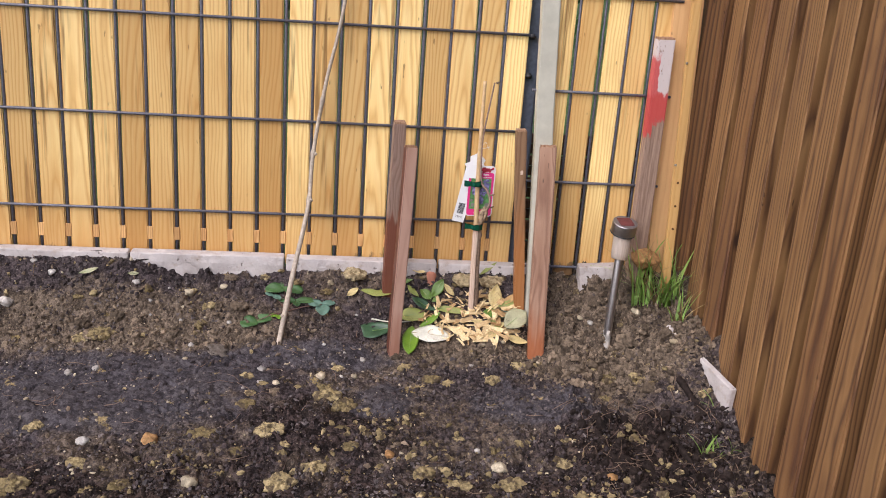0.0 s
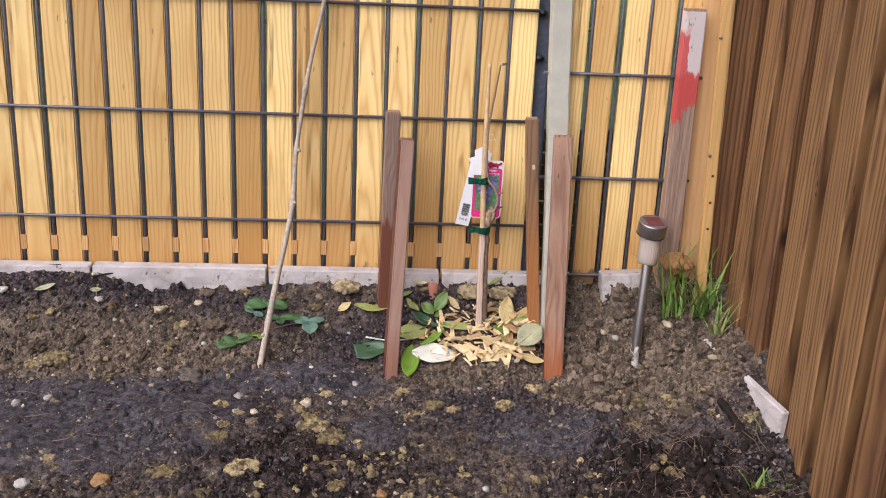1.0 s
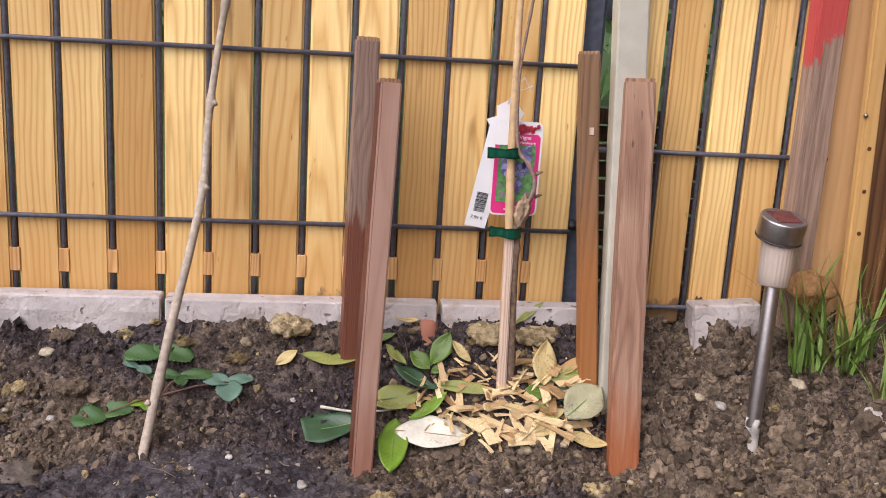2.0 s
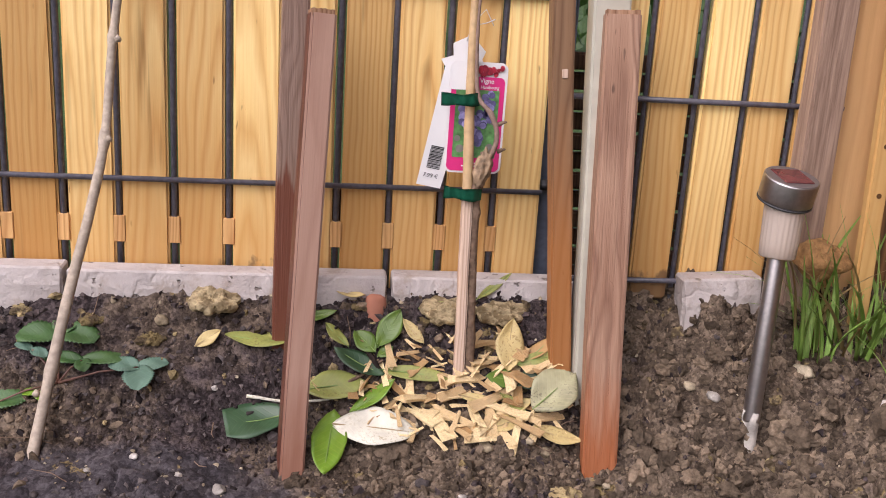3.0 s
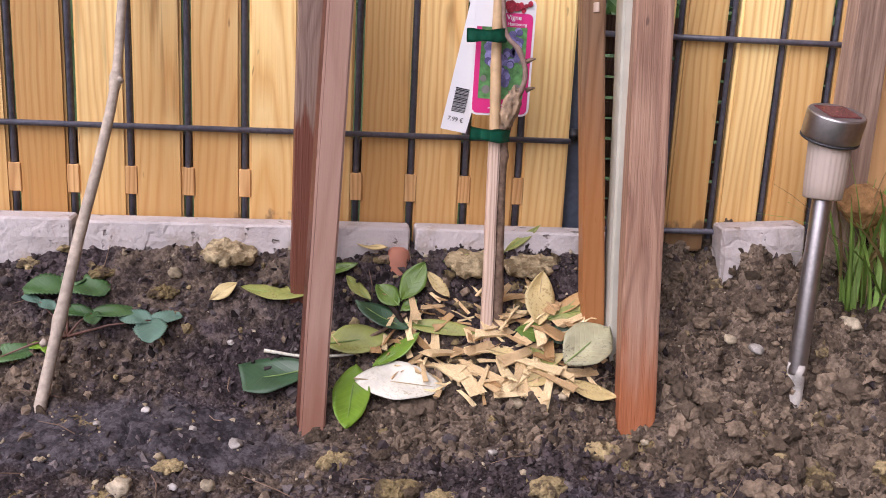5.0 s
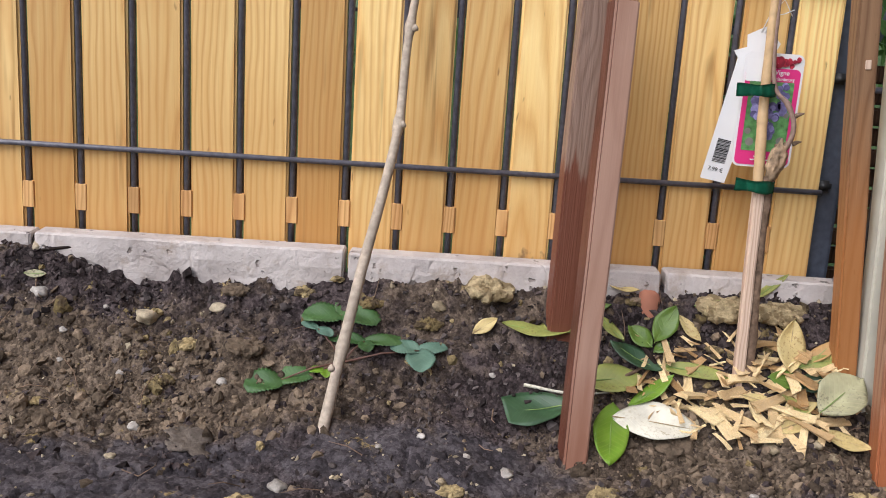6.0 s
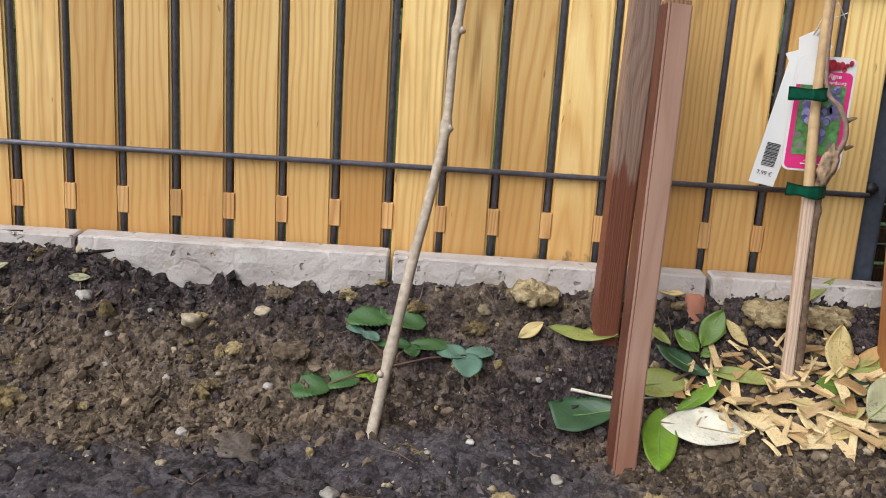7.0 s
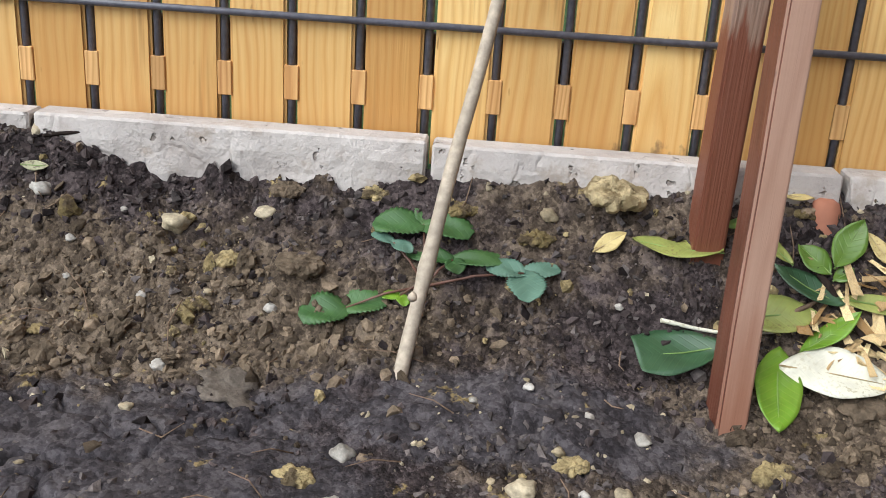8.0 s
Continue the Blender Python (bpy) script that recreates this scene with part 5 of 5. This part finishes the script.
PEBBLE_KINDS = ((white_mat, "small white pebble lying on the soil"), (pale_mat, "pale yellowish pebble lying on the soil"), (grey_mat, "small grey stone lying on the soil"))
for k, (x, y, size, kind_) in enumerate(PEBBLES):
    stone(x, y, size, PEBBLE_KINDS[kind_][0], PEBBLE_KINDS[kind_][1], k + 1)
CLAY = [
    (-0.178, 1.932, 0.023), (-0.148, 1.902, 0.02), (-0.167, 1.863, 0.019), (-0.005, 1.971, 0.022), (-0.283, 2.082, 0.019), (-0.266, 2.112, 0.024), (-0.033, 1.902, 0.025),
    (0.179, 1.945, 0.032), (0.214, 1.935, 0.028), (-0.478, 2.056, 0.046), (-0.515, 2.050, 0.034), (-0.394, 2.056, 0.015), (-0.16, 2.158, 0.022), (-0.092, 2.147, 0.024), (-0.035, 2.132, 0.025),
    (0.129, 1.988, 0.027), (-0.081, 1.905, 0.013), (-0.532, 2.111, 0.021), (0.172, 2.158, 0.017), (0.36, 1.993, 0.032), (0.381, 1.978, 0.021), (0.301, 1.934, 0.031),
    (0.009, 1.835, 0.044), (-0.172, 1.833, 0.032), (0.514, 1.877, 0.026), (0.588, 1.928, 0.025), (0.639, 1.897, 0.019), (0.636, 1.852, 0.017), (0.689, 1.819, 0.024),
    (-0.123, 1.731, 0.051), (-0.023, 1.87, 0.065), (-0.239, 1.726, 0.051), (-0.095, 1.585, 0.047), (-0.042, 1.62, 0.04), (0.14, 1.606, 0.038), (0.2, 1.583, 0.038),
    (0.391, 1.659, 0.03), (0.286, 1.59, 0.048), (0.54, 1.954, 0.035), (-0.347, 1.581, 0.033), (-0.425, 1.634, 0.034), (-0.507, 1.57, 0.059), (0.535, 1.725, 0.023),
    (0.019, 1.69, 0.026), (0.611, 1.885, 0.028), (-0.52, 1.736, 0.028), (-0.171, 1.678, 0.03),
]
for k, (x, y, size) in enumerate(CLAY):
    stone(x, y, min(size, 0.046), clay_mat, "crumbly yellow clay lump in the dug soil", k + 40, "clay_lump", 0.37, 1.2)
for k, (x, y, size) in enumerate(((-0.321, 1.704, 0.053), (0.086, 1.663, 0.034), (0.458, 1.597, 0.034))):
    stone(x, y, 0.5 * size, ochre_mat, "broken ochre brick piece among clay lumps", k + 120, "brick_piece", 0.3, 1.1)
CLODS = [
    (-0.211, 2.104, 0.035, 0), (-0.232, 2.158, 0.025, 0), (-0.504, 2.052, 0.017, 0), (-0.241, 2.029, 0.043, 1), (0.169, 1.999, 0.015, 0), (0.106, 2.066, 0.014, 0),
    (0.32, 2.044, 0.017, 0), (0.459, 2.018, 0.025, 0), (0.439, 1.972, 0.030, 0), (0.445, 2.061, 0.017, 0), (0.473, 1.978, 0.022, 0), (-0.123, 1.877, 0.021, 0), (0.463, 1.897, 0.030, 0),
    (0.604, 1.874, 0.034, 0), (0.584, 2.029, 0.033, 0), (0.481, 2.096, 0.022, 0), (0.529, 2.083, 0.028, 0), (0.626, 2.027, 0.024, 0), (0.467, 2.04, 0.027, 0),
]
for k, (x, y, size, pressed) in enumerate(CLODS):
    if pressed:
        stone(x, y, 1.1 * size, pressed_mat, "flat pressed clod of grey brown earth", k + 160, "earth_clod", 0.42, 1.25)
    else:
        stone(x, y, size, brown_mat, "crumbly grey brown clod of earth", k + 160, "clay_clod", 0.3, 1.15)
stone(0.0245, 2.154, 0.052, pale_clay, "large pale clay clod leaning on the edging", 91, "clay_clod", 0.12, 1.0)
stone(0.262, 2.150, 0.050, pale_clay, "broad yellow clay clod behind the vine", 93, "clay_clod", 0.30, 1.4)
stone(0.318, 2.148, 0.044, pale_clay, "yellow clay clod near the edging", 94, "clay_clod", 0.28, 1.3)
stone(0.634, 2.112, 0.050, ochre_mat, "ochre rock lodged behind the corner grass", 77, "rock", 0.0, 1.2, 0.058)
shard = part("clay_shard", smooth(jitter(lathe([(0.009, -0.02), (0.0115, -0.012), (0.0115, 0.012), (0.0095, 0.019), (0.005, 0.0225)], 20), 0.0014, 60, 2)), terracotta, None, "rounded terracotta shard standing in the soil")
shard.matrix_world = pose(0.188, 2.160, bed(0.188, 2.160, -0.012), -10, 0, 0)
tagged(shard, category="shard")


def scatter(name, count, size0, size1, material, density, label, seed, templates=12, detail=1):
    """Very many small lumps as one mesh; density gives how likely a place holds one."""
    rng_ = np.random.default_rng(seed)
    shapes = [lump_data(seed * 10 + t, detail, 0.7, 0.85) for t in range(templates)]
    xs, ys = rng_.uniform(-1.2, 0.73, count * 12), rng_.uniform(1.3, 2.166, count * 12)
    keep = rng_.random(count * 12) < density(xs, ys)
    xs, ys = xs[keep][:count], ys[keep][:count]
    size = size0 + (size1 - size0) * rng_.random(len(xs)) ** 3
    zs = relief(xs, ys) + 0.02 * size
    verts, faces, start = [], [], 0
    for k in range(len(xs)):
        vs, fs = shapes[k % templates]
        a = rng_.uniform(0, 6.283)
        c, s = math.cos(a), math.sin(a)
        stretch = rng_.uniform(0.6, 1.5, 3)
        b_ = rng_.uniform(0, 6.283)
        p = vs * (size[k] * stretch)
        p = np.stack([p[:, 0], p[:, 1] * math.cos(b_) - p[:, 2] * math.sin(b_), p[:, 1] * math.sin(b_) + p[:, 2] * math.cos(b_)], 1)
        verts.append(np.stack([p[:, 0] * c - p[:, 1] * s + xs[k], p[:, 0] * s + p[:, 1] * c + ys[k], p[:, 2] + zs[k]], 1))
        faces.append(fs + start)
        start += len(vs)
    me = bpy.data.meshes.new(name)
    me.from_pydata(np.concatenate(verts).tolist(), [], np.concatenate(faces).tolist())
    me.polygons.foreach_set("use_smooth", [False] * len(me.polygons))
    me.materials.append(material)
    return tagged(new(name, me), label, "soil crumbs", kind="stuff")


def patch(x, y, scale, seed, low):
    return np.clip((fractal(x, y, scale, 2, seed) - low) * 4, 0, 1)


brownish = lambda x, y: np.clip(1.5 * sum(np.exp(-((((x - cx) / rx) ** 2 + ((y - cy) / ry) ** 2) ** 2)) for cx, cy, rx, ry in BROWN), 0, 1)
front_line = lambda x, y: y + 0.5 * fractal(x, y, 5, 3, 51) - 0.13 * np.exp(-(((x - 0.02) / 0.15) ** 2)) + 0.07 * np.clip((-0.1 - x) / 0.2, 0, 1)
mound = lambda x, y: 1.4 * sum(np.exp(-(((x - cx) / rx) ** 2 + ((y - cy) / ry) ** 2)) for cx, cy, rx, ry in MOUNDS)
scatter("soil_crumbs", 26000, 0.0022, 0.0105, crumb_mat, lambda x, y: np.clip((0.25 + patch(x, y, 5, 31, -0.1) - 0.8 * mound(x, y)) * (1 - 0.85 * brownish(x, y)), 0.03, 1) * (0.45 + 0.55 * (front_line(x, y) > 1.74)), "dark loose soil crumbs", 3, 24, 0)
scatter("brown_crumbs", 10000, 0.0022, 0.011, brown_mat, lambda x, y: np.clip(0.95 * brownish(x, y) + 0.25 * patch(x, y, 4, 33, 0.06) - 0.3 * mound(x, y), 0.01, 1), "brown crumbly earth clods", 4, 24, 1)
scatter("earth_clods", 620, 0.006, 0.023, brown_mat, lambda x, y: np.clip(np.exp(-((((x - 0.56) / 0.16) ** 2 + ((y - 2.02) / 0.10) ** 2) ** 2)) + 0.12 * brownish(x, y), 0, 1), "loose brown clods of earth", 12, 16, 3)
scatter("clay_crumbs", 2600, 0.002, 0.014, clay_mat, lambda x, y: np.clip((0.15 + 1.2 * patch(x, y, 9, 35, 0.02)) * (front_line(x, y) < 1.74) + 0.3 * patch(x, y, 7, 35, 0.08) + 0.45 * (y > 2.09) * patch(x, y, 10, 41, -0.05), 0.01, 1), "yellow clay crumbs", 5, 12, 2)
scatter("grey_crumbs", 13000, 0.0022, 0.0095, grey_mat, lambda x, y: np.clip(0.35 + patch(x, y, 8, 39, 0.0) - 0.6 * brownish(x, y) - 0.6 * (front_line(x, y) < 1.74) - 0.6 * mound(x, y), 0.02, 1), "small grey dry soil crumbs", 8, 24, 0)
scatter("leaf_mould", 2200, 0.004, 0.020, rotten_bark, lambda x, y: np.clip(np.exp(-(((x - 0.57) / 0.15) ** 2 + ((y - 1.68) / 0.13) ** 2) ** 2), 0, 1), "dark rotten bark and leaf mould", 9)
scatter("grit", 1100, 0.0018, 0.0075, pale_mat, lambda x, y: np.clip(0.3 + patch(x, y, 6, 37, 0.0), 0, 1), "small pale grit", 6)

# ---- fibres in the soil ----
fib = bmesh.new()
rng = random.Random(14)
for k in range(260):
    x, y = (rng.uniform(0.42, 0.70), rng.uniform(1.55, 1.85)) if k % 2 else (rng.uniform(-1.0, 0.7), rng.uniform(1.5, 2.16))
    a, ln = rng.uniform(0, 6.28), rng.uniform(0.012, 0.05)
    pts = [(x + ln * f * math.cos(a + 0.5 * f), y + ln * f * math.sin(a + 0.5 * f)) for f in (0, 0.5, 1)]
    got = tube([(px, py, bed(px, min(py, 2.165), 0.004 + 0.003 * i)) for i, (px, py) in enumerate(pts)], [0.0006, 0.0006, 0.0003], 4)
    me = bpy.data.meshes.new("t")
    got.to_mesh(me)
    got.free()
    fib.from_mesh(me)
    bpy.data.meshes.remove(me)
fibres = part("root_fibres", fib, vine_bark, None, "thin roots and dry stalks in the soil")
tagged(fibres, category="roots", kind="stuff")

# ---- behind the fence ----
screen = thing("low_screen", pose(0.75, 2.55, -0.16), "low brown woven wood border behind the fence", "border")
for k in range(15):
    s_ = part("slat", box(0.9, 0.012, 0.024, bevel=0.003), screen_wood, screen)
    s_.matrix_local = pose(0, 0.006 * (k % 2), 0.028 * k)
hedge = bmesh.new()
rng = random.Random(3)
for k in range(2600):
    p = Vector((rng.uniform(-6, 7), rng.uniform(7.0, 8.2), rng.uniform(-0.1, 2.4)))
    q = Euler((rng.uniform(0, 6), rng.uniform(0, 6), rng.uniform(0, 6))).to_matrix()
    hedge.faces.new([hedge.verts.new(p + q @ Vector(c)) for c in ((-0.11, 0, 0), (0, -0.05, 0.02), (0.11, 0, 0), (0, 0.05, 0.02))])
hd = part("hedge", hedge, hedge_mat, None, "dark green hedge far behind the fence")
tagged(hd, category="hedge", kind="stuff")
